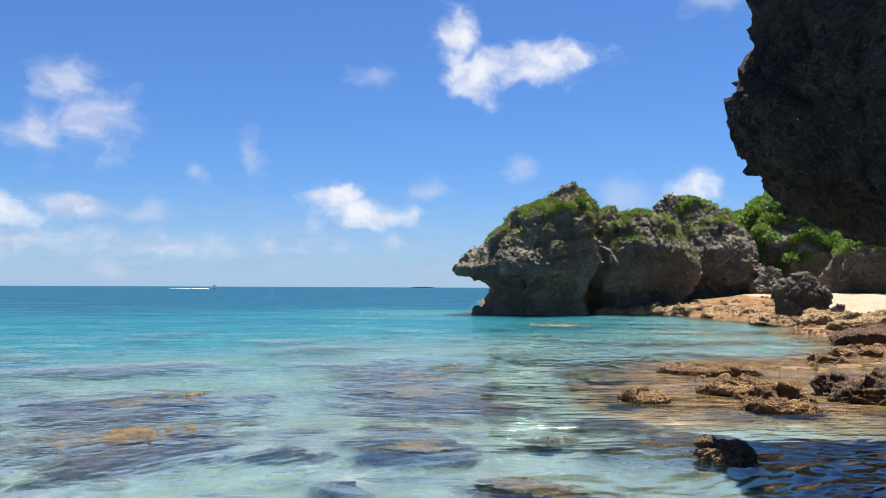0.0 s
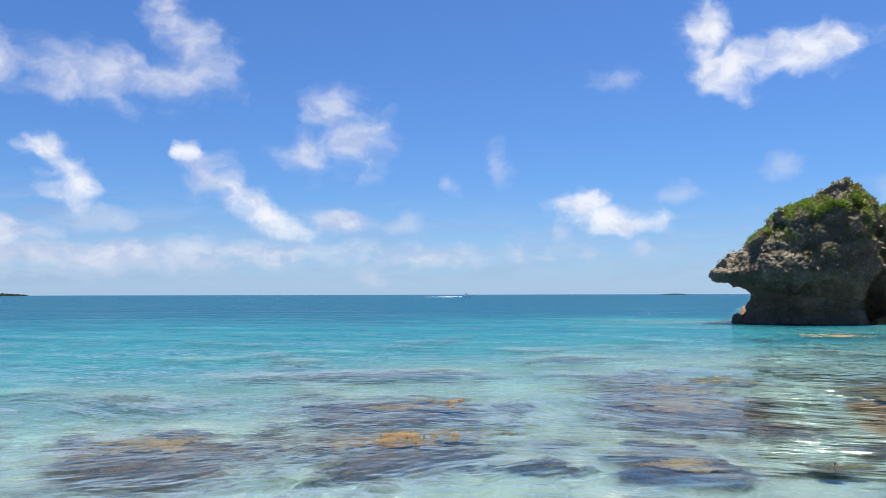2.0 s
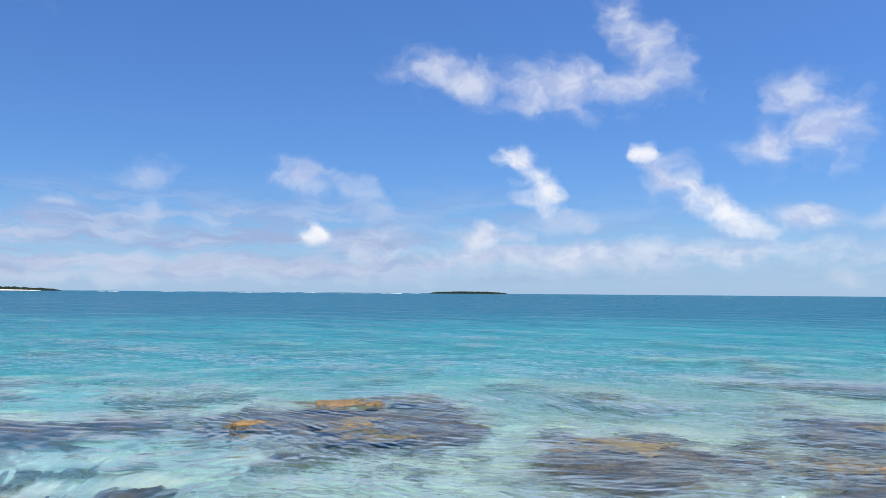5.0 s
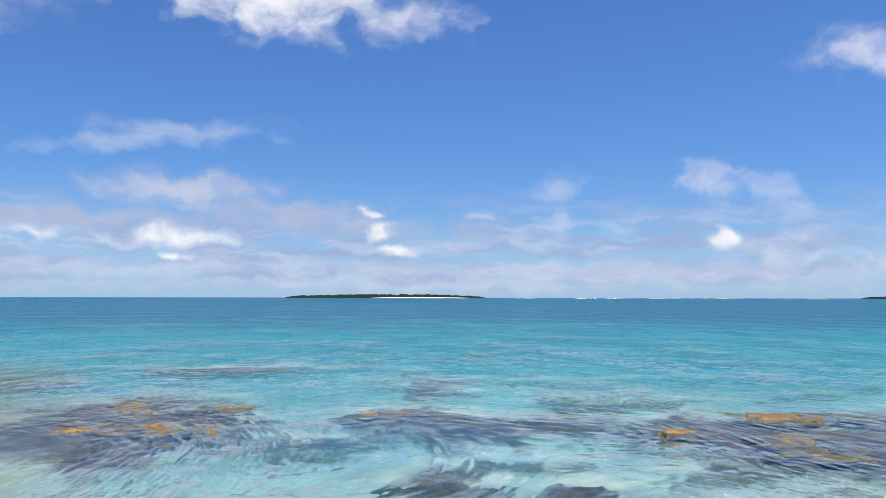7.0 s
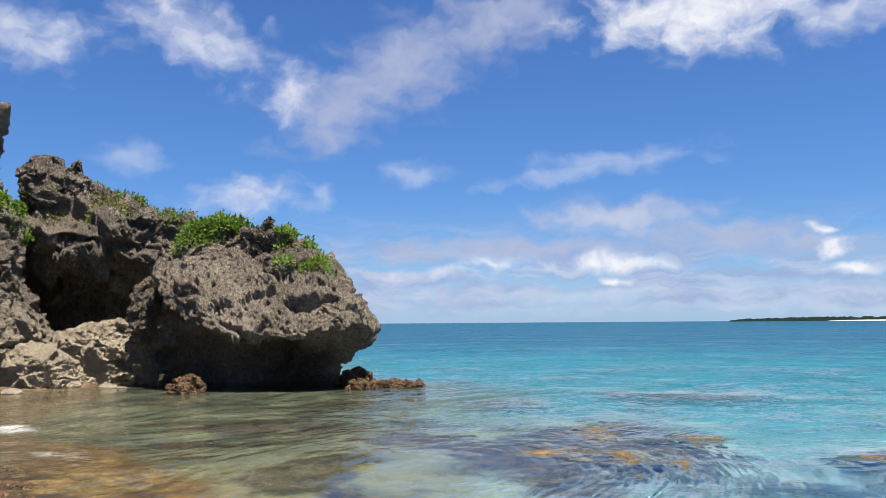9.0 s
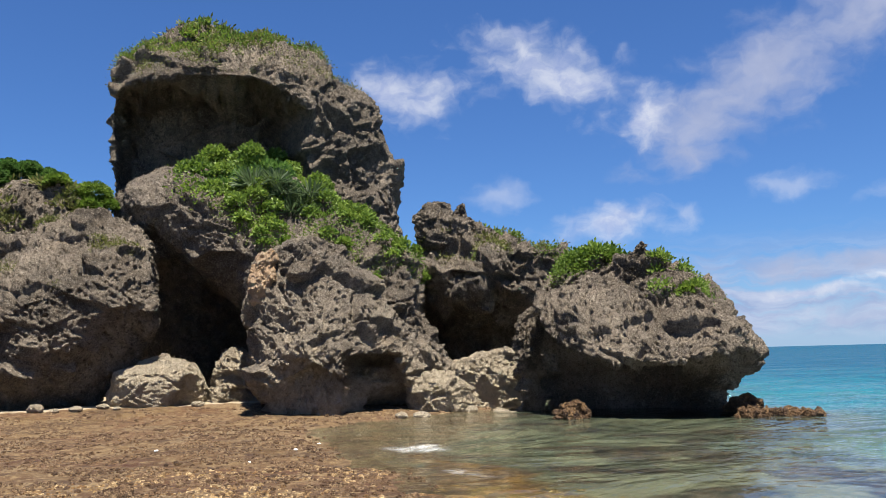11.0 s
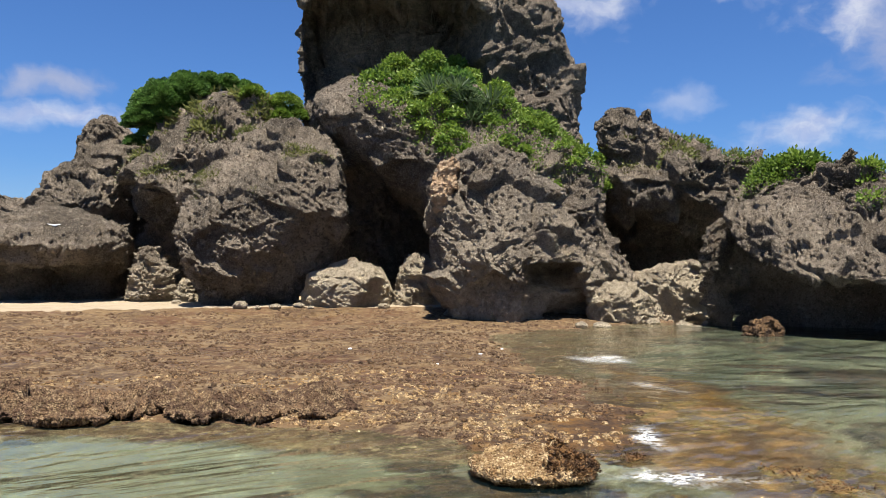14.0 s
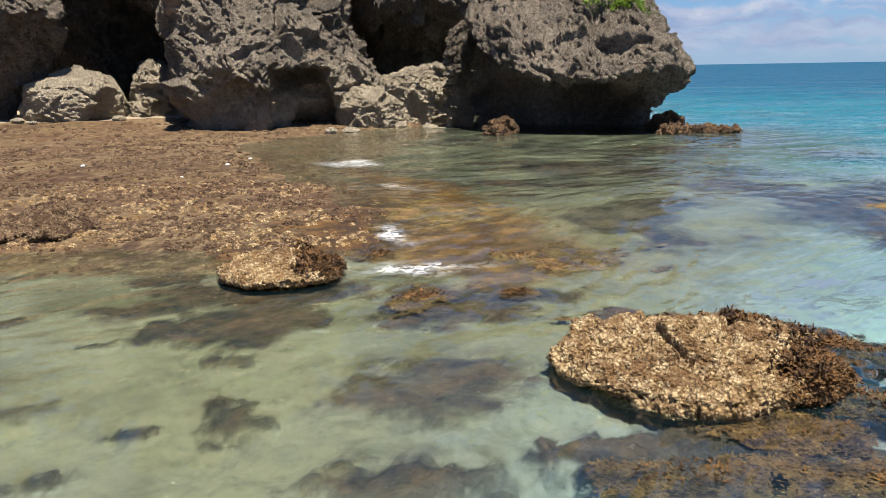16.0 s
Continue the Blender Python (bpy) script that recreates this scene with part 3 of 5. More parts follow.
    area = (np.linalg.norm(np.roll(G, -1, 1) - G, axis=2) * np.linalg.norm(np.gradient(G, axis=0), axis=2)).ravel()
    return dict(ob=ob, p=world_p, n=nn, local=p, area=area)


def leaves(name, at, up, size, mat, label, seed=1, category="plant", long=1.9, droop=0.35, kind="stuff", lift=1.0):
    """Folded leaves, one at each point, leaning round the directions up."""
    rng = np.random.RandomState(seed)
    m = len(at)
    s = size * rng.uniform(0.6, 1.35, m)[:, None]
    tip = up * 0.55 + rng.normal(size=(m, 3)) * 0.75
    tip[:, 2] += 0.25 - droop * rng.rand(m)
    tip[:, 2] *= lift
    tip /= np.linalg.norm(tip, axis=1, keepdims=True)
    across = np.cross(tip, rng.normal(size=(m, 3)) * np.array((lift, lift, 1)))
    across /= np.linalg.norm(across, axis=1, keepdims=True) + 1e-9
    fold = np.cross(tip, across)
    v = np.empty((m, 4, 3))
    v[:, 0] = at
    v[:, 1] = at + tip * s * long * 0.5 + across * s * 0.5 + fold * s * 0.12
    v[:, 2] = at + tip * s * long
    v[:, 3] = at + tip * s * long * 0.5 - across * s * 0.5 + fold * s * 0.12
    base = np.arange(m)[:, None] * 4
    f = np.concatenate([base + np.array((0, 1, 2)), base + np.array((0, 2, 3))], 1).reshape(-1, 3)
    ob = new(name, mesh_from(name, v.reshape(-1, 3), f, mat, False))
    return tagged(ob, label, category, "", kind)


def carpet(shape, keep, count, height, seed, clump=0.5, spread=0.06):
    """Places for leaves over the part of a rock's skin that keep() names."""
    rng = np.random.RandomState(seed)
    k = keep(shape["local"], shape["n"])
    k = k * shape["area"]
    pick = rng.choice(len(k), count, p=k / k.sum())
    p, n = shape["p"][pick], shape["n"][pick]
    puff = np.clip(0.55 + 0.9 * fbm(p / clump + seed, 2), 0.05, 1.5)
    at = p + rng.normal(size=p.shape) * spread + (n * 0.5 + np.array((0, 0, 0.6))) * (height * puff * rng.rand(count))[:, None]
    return at, n


def puffs(blobs, count, seed, az, r, o):
    """Places for leaves on and in a bush made of rounded clumps (sideways, outward, up, radius)."""
    rng = np.random.RandomState(seed)
    foot, side, out = axes_at(az, r, o)
    b = np.array(blobs, dtype=float)
    pick = rng.choice(len(b), count, p=b[:, 3] ** 2 / (b[:, 3] ** 2).sum())
    way = rng.normal(size=(count, 3))
    way /= np.linalg.norm(way, axis=1, keepdims=True)
    way[:, 2] = np.abs(way[:, 2]) * 0.9 - 0.25
    rad = b[pick, 3] * (0.72 + 0.28 * rng.rand(count)) * (1 + 0.32 * fbm(way * 2.3 + pick[:, None] * 3.1, 3))
    c = foot + b[pick, :1] * side + b[pick, 1:2] * out + b[pick, 2:3] * np.array((0, 0, 1.0))
    return c + way * rad[:, None], way


EYE_A, EYE_B = (0.0, 0.0), (-1.1, -0.45)

# ---------------------------------------------------------------- ground: sea bed, reef flats and beach in one sheet
REEF_B = np.array([(3, -10), (-2.5, -9.2), (-3.9, -7.9), (-4.6, -6.8), (-5.3, -5.9), (-6.4, -5.1), (-7.7, -5.9), (-8.8, -7.1), (-9.3, -8.0), (-11, -11.0), (-13.2, -14.6), (-16.9, -15), (-20.5, -14.8), (-34, -20), (-34, -60), (14, -60)])
SHELF_B = np.array([(-5.5, -6.2), (-8.9, -7.7), (-11.5, -10.5), (-10.4, -7.0), (-8.9, -4.9), (-7.2, -2.9), (-6.2, -3.6), (-6.0, -4.9)])
MUD_B = np.array([(-8.5, -7.2), (-11, -9.0), (-14.5, -11.2), (-17.3, -12.3), (-21, -15.5), (-13, -16), (-10.5, -11.5)])
BAY_B = np.array([(-9, -7), (-13, -5.8), (-17, -5.6), (-20, -6.6), (-25, -14), (-20, -17), (-12, -14)])
REEF_A = np.array([(2, 51), (8.9, 49.7), (13.4, 50), (13.5, 41.4), (14.6, 36), (12.2, 28.4), (11.5, 24), (8.3, 18.5), (6.6, 18.2), (4.5, 17.3), (3.4, 14.5), (2.9, 12.3), (3.2, 10.6), (4.8, 10.3), (9, 9), (25, 4), (70, 20), (70, 100), (4, 100)])


def inside(poly, x, y):
    """Distance to a closed outline, positive within."""
    best, sign = np.full(x.shape, 1e9), np.full(x.shape, -1.0)
    a = poly[-1]
    for b in poly:
        ex, ey = b - a
        wx, wy = x - a[0], y - a[1]
        t = np.clip((wx * ex + wy * ey) / (ex * ex + ey * ey), 0, 1)
        best = np.minimum(best, (wx - ex * t) ** 2 + (wy - ey * t) ** 2)
        cross = ((a[1] > y) != (b[1] > y)) & (x < (b[0] - a[0]) * (y - a[1]) / (b[1] - a[1] + 1e-12) + a[0])
        sign = np.where(cross, -sign, sign)
        a = b
    return np.sqrt(best) * sign


MOUNDS = []


def mound(x, y, ru, rw, turn, rise=1.0):
    """A coral head under water: centre, half width and depth, heading."""
    MOUNDS.append((x, y, ru, rw, radians(turn), rise))


mound(-10.9, 2.9, 1.2, 1.3, 77), mound(-9.5, 5.8, 1.7, 2.5, 59), mound(-5.6, 7.6, 1.5, 1.7, 35), mound(-7.6, 1.9, 0.65, 0.35, 78)
mound(-7.2, 3.0, 0.35, 0.5, 69), mound(-11.2, -1.5, 1.1, 2.4, 99), mound(-4.0, 11.0, 1.8, 1.6, 20), mound(-3.2, 8.3, 1.1, 1.4, 21)
mound(-0.1, 12.3, 1.2, 2.8, 0), mound(-1.6, 8.0, 0.5, 0.4, 11), mound(-0.2, 8.2, 0.75, 0.7, 2), mound(-0.8, 6.8, 0.25, 0.25, 7)
mound(0.7, 6.7, 0.5, 0.5, -6), mound(4.3, 14.3, 1.6, 3.5, -17), mound(-12.4, -1.1, 2.1, 2.9, 95), mound(-12.0, 2.4, 1.0, 1.1, 77)
mound(-0.6, 13.6, 1.0, 3.5, 2), mound(-8.5, 7.3, 0.8, 2.9, 50), mound(-5.2, 7.2, 1.1, 1.4, 35), mound(-0.4, 8.8, 0.6, 0.8, 1)
mound(-4.4, -2.9, 0.5, 0.55, 127, 0.62), mound(-5.6, -3.6, 0.75, 0.6, 125), mound(-4.1, -1.7, 0.2, 0.2, 114), mound(-4.5, -4.5, 0.3, 0.7, 139)
mound(-3.45, -3.5, 0.16, 0.4, 141, 0.62), mound(-11.3, -2.4, 0.65, 1.3, 102), mound(-5.0, -5.0, 0.9, 0.5, 142), mound(2.6, 8.6, 0.9, 1.0, -15)
mound(-6.3, 15.9, 2.2, 1.1, 22), mound(2.0, 9.8, 0.8, 0.5, -12), mound(-20.0, 0.2, 2.4, 1.3, 88), mound(-10.9, 4.4, 0.8, 1.0, 66)
mound(-12.4, -3.9, 1.0, 0.9, 107), mound(-4.1, 10.1, 1.6, 0.6, 24), mound(0.5, 10.9, 1.0, 0.7, -2), mound(-4.6, -1.0, 0.9, 0.5, 105), mound(-3.4, -2.2, 0.45, 0.25, 127, 0.62)
mound(-4.31, -4.65, 0.55, 0.3, 143), mound(-4.39, -2.96, 0.8, 0.4, 127, 0.62), mound(-3.52, -2.36, 0.6, 0.25, 128, 0.62), mound(-4.20, -1.82, 0.35, 0.2, 114)
mound(-3.42, -3.37, 0.22, 0.14, 141, 0.62), mound(-4.65, -4.46, 0.4, 0.3, 138), mound(-4.88, -5.96, 0.4, 0.2, 146), mound(-11.02, -6.59, 0.6, 0.5, 122)
mound(-4.16, -5.59, 0.25, 0.15, 146, 0.6), mound(-4.35, -6.95, 0.3, 0.15, 150, 0.6), mound(-3.97, -4.1, 0.25, 0.15, 142, 0.55), mound(-2.9, -4.4, 0.3, 0.2, 150, 0.5)
mound(-4.55, -4.55, 0.5, 0.35, 140), mound(-4.95, -5.3, 0.5, 0.3, 140), mound(-4.2, -4.75, 0.2, 0.12, 140, 0.8), mound(-3.7, -5.0, 0.16, 0.08, 146, 0.7)
mound(-3.1, -3.7, 0.14, 0.08, 146, 0.7), mound(-2.6, -3.6, 0.2, 0.1, 150, 0.6), mound(-3.6, -5.9, 0.2, 0.1, 150, 0.7), mound(-3.0, -5.2, 0.16, 0.08, 150, 0.6)
# bay: dark weed, and the crags' dark reflection laid in as dark mounds
mound(-14.73, -11.46, 1.2, 0.50, 132, 0.8), mound(-13.03, -7.85, 1.2, 0.35, 124, 0.8), mound(-15.56, -7.67, 1.0, 0.45, 118, 0.8), mound(-11.26, -8.72, 0.9, 0.30, 133, 0.8), mound(-11.16, -5.86, 0.9, 0.25, 120, 0.8)
mound(-13.19, -5.65, 0.7, 0.30, 115, 0.8), mound(-16.43, -11.18, 1.4, 0.50, 127, 0.8), mound(-16.79, -6.81, 0.9, 0.50, 113, 0.8), mound(-10.06, -5.90, 0.5, 0.20, 124, 0.8), mound(-9.69, -4.44, 0.5, 0.20, 117, 0.8)
mound(-13.16, -6.93, 0.7, 0.8, 118), mound(-4.68, -1.13, 0.6, 0.3, 101)


def bed(x, y):
    """Height of the ground and how much coral, turf and beach lies there."""
    p = np.stack([x, y, 0 * x], 1)
    r = np.hypot(x, y)
    rough = fbm(p / 1.1, 5, 0.6)
    slow = fbm(p / 6.0 + 5, 4)
    near_b = inside(REEF_B, x, y)
    h = -0.52 - 0.055 * np.clip(r - 5, 0, 40) - 0.06 * np.clip(r - 45, 0, 90) - 0.004 * np.clip(r - 130, 0, 1000) + 0.07 * slow
    silt = smooth(near_b + 0.8 * slow, -8.0, -4.0) * smooth(-y, 0.5, 3.0)
    bay = smooth(inside(BAY_B, x, y) + 2.2 * slow + 0.5 * rough, -4.5, 1.5)
    silt = np.maximum(silt, bay)
    cove = smooth(inside(REEF_A, x, y) + 3.0 * slow, -20.0, -2.0) * (1 - smooth(r, 50, 62))
    h = h + (-0.42 - 0.12 * rough - h) * 0.8 * cove * (1 - silt)
    h = h + (-0.19 - 0.04 * rough - h) * silt
    silt = np.maximum(silt, 0.55 * cove)
    heads = 0.62 * smooth(fbm(p * np.array((0.4, 0.4, 1)) + 9, 4, 0.6), 0.02, 0.3) * smooth(r, 6, 9) * (1 - smooth(r, 28, 46))
    h = h + 0.75 * heads * np.clip(-h - 0.25, 0, 2)
    for mx, my, ru, rw, turn, rise in MOUNDS:
        dx, dy = x - mx, y - my
        few = np.nonzero(np.hypot(dx, dy) < 2.2 * max(ru, rw))[0]
        if not len(few):
            continue
        dx, dy = dx[few], dy[few]
        u = (dx * math.cos(turn) + dy * math.sin(turn)) / ru
        v = (-dx * math.sin(turn) + dy * math.cos(turn)) / rw
        edge = fbm(p[few] / (0.75 * min(ru, rw)) + mx * 7.1, 5, 0.62)
        m = smooth(1.15 - np.hypot(u, v) + 1.1 * edge, -0.2, 0.95)
        heads[few] = np.maximum(heads[few], m * rise)
        h[few] = np.maximum(h[few], h[few] + m * (-0.13 + 0.10 * edge - h[few]) * 0.75)
    sb = inside(REEF_B, x, y) + 0.45 * rough
    ss = inside(SHELF_B, x, y) + 0.5 * rough
    sa = inside(REEF_A, x, y) + 0.7 * rough + 0.5 * slow
    ob = np.hypot(x - EYE_B[0], y - EYE_B[1])
    sm = inside(MUD_B, x, y) + 0.8 * rough
    h = h + (-0.09 + 0.05 * rough - h) * smooth(sm, -1.2, 0.6)
    gold = smooth(ss, -0.7, 0.7) * 0.85
    turf = smooth(sm, -1.2, 0.8) * 0.6
    h = h + (-0.045 + 0.05 * rough - h) * smooth(ss, -0.8, 0.5)
    flat_b = 0.07 + 0.075 * fbm(p / 0.8, 5, 0.65) + 0.05 * slow
    flat_b = flat_b + 0.30 * smooth(ob, 20.5, 25.5) * smooth(-y, 15, 20) + 1.2 * smooth(ob, 34, 50)
    kb = smooth(sb, -0.7, 1.3)
    h = h + (flat_b - h) * kb
    turf = np.maximum(turf, smooth(sb, -0.5, 0.3))
    flat_a = -0.055 + 0.05 * smooth(r, 19, 32) + 0.15 * fbm(p / 1.6 + 3, 5, 0.62) + 0.03 * slow + 0.004 * np.clip(r - 12, 0, 25)
    flat_a = flat_a + 0.95 * smooth(r, 37, 50) * smooth(x, 9, 22) + 0.25 * smooth(r, 44, 52)
    ka = smooth(sa, -0.8, 0.8)
    h = h + (flat_a - h) * ka
    turf = np.maximum(turf, ka)
    beach = kb * smooth(ob + 1.2 * rough, 24.0, 25.4) * smooth(-y, 14, 18) + ka * smooth(r + 1.5 * rough, 38.5, 42) * smooth(x + 1.2 * slow, 17.5, 19.5)
    tan = smooth(sa, -1.6, -0.1)
    return h, heads, turf, np.clip(beach, 0, 1), silt + 0.9 * bay, gold, tan


angles = np.r_[np.linspace(-34, 174, 620, endpoint=False), np.linspace(174, 326, 70, endpoint=False)]


def rings(start, *legs):
    r = [start]
    for end, growth in legs:
        while r[-1] < end:
            r.append(r[-1] * growth)
    return np.array(r)


def round_sheet(name, radii, mat, height):
    a = np.radians(angles)
    cx, cy = -0.6, -0.2
    x = (cx - np.outer(radii, np.sin(a))).ravel()
    y = (cy + np.outer(radii, np.cos(a))).ravel()
    z, values = height(x, y)
    v = np.stack([x, y, z], 1)
    f = grid_faces(len(radii), len(a))[:, ::-1]
    hub = np.array([[cx, cy, z[0]]])
    v = np.vstack([v, hub])
    me = mesh_from(name, v, f, mat)
    for key, val in values.items():
        att = me.attributes.new(key, "FLOAT", "POINT")
        att.data.foreach_set("value", np.r_[val, val[0]].astype(np.float32))
    return new(name, me)


def ground_height(x, y):
    h, heads, turf, beach, silt, gold, tan = bed(x, y)
    return h, dict(heads=heads, turf=turf, beach=beach, silt=silt, gold=gold, tan=tan)


ground = round_sheet("ground", rings(0.01, (0.3, 1.6), (2.4, 1.12), (12, 1.0125), (60, 1.02), (4900, 1.11)), BED, ground_height)
tagged(ground, "pale sand sea bed with brown reef flats and beach", "ground", "", "structure")


def sea_height(x, y):
    p = np.stack([x, y, 0 * x], 1)
    r = np.hypot(x, y)
    h = bed(x, y)[0]
    fade = 1 / (1 + (r / 55.0) ** 2)
    calm = 0.2 + 0.8 * smooth(-h, 0.05, 0.6)
    z = calm * fade * (0.03 * fbm(p / np.array((1.9, 1.2, 1)), 3) + 0.010 * fbm(p / np.array((0.8, 0.6, 1)) + 4, 2, 0.5))
    return z, dict(depth=np.clip(-h, 0.0, 9.0))


sea = round_sheet("sea", rings(0.01, (0.3, 1.6), (2.4, 1.12), (14, 1.0135), (80, 1.02), (4900, 1.09)), SEA, sea_height)
sea.visible_shadow = False
tagged(sea, "clear turquoise shallow sea with small ripples", "sea", "", "structure")

# ---------------------------------------------------------------- crags over the reef flat
B = EYE_B
tower = rock("crag", 143, 31, B, [(0, -5.2, 5.2, 0.3, 5), (5, -5.4, 5.2, -1.0, 5), (6.5, -5.5, 5.15, -2.0, 5), (7.5, -5.6, 5.15, -2.2, 5), (9.0, -5.85, 4.95, -2.4, 5), (10.1, -5.95, 4.6, -2.5, 5), (11.2, -5.95, 4.1, -2.5, 4.8), (12.0, -5.6, 3.4, -2.3, 4.5), (12.6, -5.2, 2.5, -1.9, 4.2), (13.1, -4.75, 1.6, -1.3, 3.6), (13.55, -4.2, 0.5, -0.7, 3), (13.85, -3.6, -0.7, -0.1, 2.2)],
             ROCK, "tall grey limestone stack with overhanging brow and green top", "crag", nu=400, nv=260, amp=0.4, size=2.4, sq=2.2, facets=0, seed=3, pit=0.13,
             carve=lambda u, z: 3.4 * smooth(z, 7.4, 8.8) * smooth(11.5 - 0.45 * np.clip(u + 0.6, 0, 4) - z, 0.0, 0.4) * smooth(1.5 - u, 0.0, 1.2), pieces=(("base", 7.6), ("hollow", 10.9), ("cap", 99)))
rock("pinnacle", 149.2, 31.5, B, [(13.2, -0.7, 0.8, -0.5, 0.6), (13.8, -0.5, 0.6, -0.4, 0.5), (14.2, -0.25, 0.4, -0.2, 0.3), (14.4, -0.05, 0.15, -0.05, 0.1)], ROCK, "pointed brown rock", "rock", nu=90, nv=60, amp=0.1, size=0.6, facets=6, seed=38, parent=tower["ob"])
slope = rock("boulder", 143, 26.5, B, [(2.6, 0.2, 4.4, -0.9, 5), (3.2, -0.9, 4.8, -1.9, 5), (3.9, -1.6, 5.1, -2.1, 5), (4.6, -2.3, 5.2, -2.0, 5), (5.4, -3.2, 4.3, -1.7, 5), (6.4, -4.4, 2.95, -1.0, 5), (7.0, -4.75, 2.1, -0.3, 5), (7.5, -4.5, 1.4, 0.4, 5), (8.1, -3.8, 0.5, 1.4, 5), (8.35, -2.5, -0.5, 2.4, 4.6)],
             ROCK, "leaning slab of limestone overgrown with green creepers", "boulder", nu=260, nv=150, amp=0.24, size=1.8, sq=3.0, facets=0, seed=5, pieces=(("foot", 3.6), ("slab", 99)))
central = rock("boulder", 137, 23, B, [(-0.1, -2.3, 2.3, -1.3, 3), (0.25, -2.5, 2.6, -1.8, 3), (0.75, -2.75, 3.0, -2.3, 3), (1.2, -2.85, 3.05, -2.35, 3), (1.65, -2.95, 2.75, -1.9, 3), (2.15, -3.0, 2.05, -1.5, 3), (2.6, -3.05, 1.35, -1.3, 3), (3.1, -3.15, 0.75, -1.2, 3), (3.7, -3.1, 0.25, -1.0, 3), (4.3, -2.8, -0.1, -0.7, 3), (4.75, -2.4, -0.4, -0.2, 2.6), (4.95, -1.9, -0.8, 0.4, 2.4)],
               CHIPPED, "broken grey limestone boulder with pale chipped foot", "boulder", nu=380, nv=230, amp=0.36, size=1.9, sq=2.6, facets=8, seed=12, pit=0.10,
               carve=lambda u, z: 2.8 * smooth(1.7 - z, 0.0, 0.2) * smooth(u, -0.45, -0.05) * smooth(2.1 - u, 0.0, 0.3))
rock("fresh_break", 143.4, 22.75, B, [(3.0, -0.2, 0.1, -0.2, 0.6), (3.35, -0.36, 0.2, -0.40, 0.6), (3.8, -0.34, 0.32, -0.42, 0.6), (4.2, -0.15, 0.36, -0.32, 0.6), (4.5, 0.1, 0.3, -0.05, 0.4)], PEACH, "peach-coloured fresh break", "rock", nu=110, nv=80, amp=0.12, size=0.7, sq=2.2, facets=8, seed=37, pit=0.05, parent=central["ob"])
shoulder = rock("boulder", 133.5, 24.5, B, [(0.2, -1.5, 1.2, -1, 3), (1.5, -1.6, 1.0, -1, 3), (2.6, -1.7, 0.6, -0.8, 3), (3.4, -1.7, 0.3, -0.5, 3), (4.3, -1.5, 0.0, -0.1, 3), (4.8, -1.1, -0.3, 0.4, 2.6)],
                ROCK, "dark jagged limestone block wedged behind a boulder", "boulder", nu=190, nv=120, amp=0.26, size=1.0, facets=8, seed=31)
left_block = rock("boulder", 156, 26, B, [(0.05, -1.3, 0.6, -0.6, 1.6), (0.4, -1.6, 1.0, -0.9, 2), (0.9, -1.8, 1.5, -1.4, 2.2), (1.7, -2.2, 2.0, -1.9, 2.3), (2.3, -2.45, 2.4, -2.1, 2.4), (3.05, -2.35, 2.55, -1.9, 2.4), (3.8, -2.1, 2.6, -1.5, 2.4), (4.6, -1.5, 2.55, -1.0, 2.4), (5.2, -1.0, 2.45, -0.5, 2.2), (5.7, -0.6, 2.2, 0.1, 2.0), (5.95, -0.2, 1.7, 0.6, 1.6)],
                  ROCK, "big angular grey limestone block with tilted layers", "boulder", nu=300, nv=190, amp=0.26, size=1.7, sq=3.2, facets=6, seed=21, pit=0.09, strata=0.075)
left_back = rock("boulder", 159, 30, B, [(0.2, -2.2, 2.4, 2.4, 4), (2.5, -2.4, 2.4, 2.2, 4), (3.5, -2.6, 2.5, 1.0, 4), (4.1, -2.8, 2.5, -0.9, 4), (5.0, -2.85, 2.5, -1.1, 4), (6.0, -2.6, 2.45, -0.7, 4), (6.5, -1.9, 2.6, -0.4, 3.6), (7.3, -1.0, 2.3, 0.0, 3), (8.0, 0.1, 1.3, 0.4, 2.4)],
                 ROCK, "grey limestone crag with hollow foot and bushes on top", "boulder", nu=300, nv=180, amp=0.42, size=1.7, facets=3, seed=8, pit=0.13, pieces=(("hollow", 3.6), ("crest", 99)))
left_front = rock("boulder", 168, 30.5, B, [(-0.1, -2.3, 1.6, 1.7, 3), (0.6, -2.3, 1.6, 1.6, 3), (1.25, -2.4, 1.7, 1.4, 3), (1.55, -2.6, 1.8, 0.2, 3), (1.75, -2.8, 1.9, -1.2, 3), (2.2, -2.8, 2.0, -1.7, 3), (2.75, -2.7, 1.95, -1.3, 3), (3.1, -2.4, 1.5, -0.6, 2.6), (3.35, -1.8, 0.6, 0.0, 2.2)],
                  ROCK, "low flat-topped limestone boulder undercut at its foot", "boulder", nu=280, nv=170, amp=0.18, size=1.4, facets=0, seed=4, pieces=(("foot", 1.4), ("slab", 99)))
rock("boulder", 154.6, 33, B, [(0, -2.5, 3, -1, 3), (5.5, -2, 2.4, -1, 3), (6.6, -1.4, 1.8, -0.6, 2.5), (7.1, -0.8, 1.0, 0, 2)], ROCK, "grey limestone block behind the crags", "boulder", nu=130, nv=80, amp=0.25, size=1.3, facets=3, seed=36)
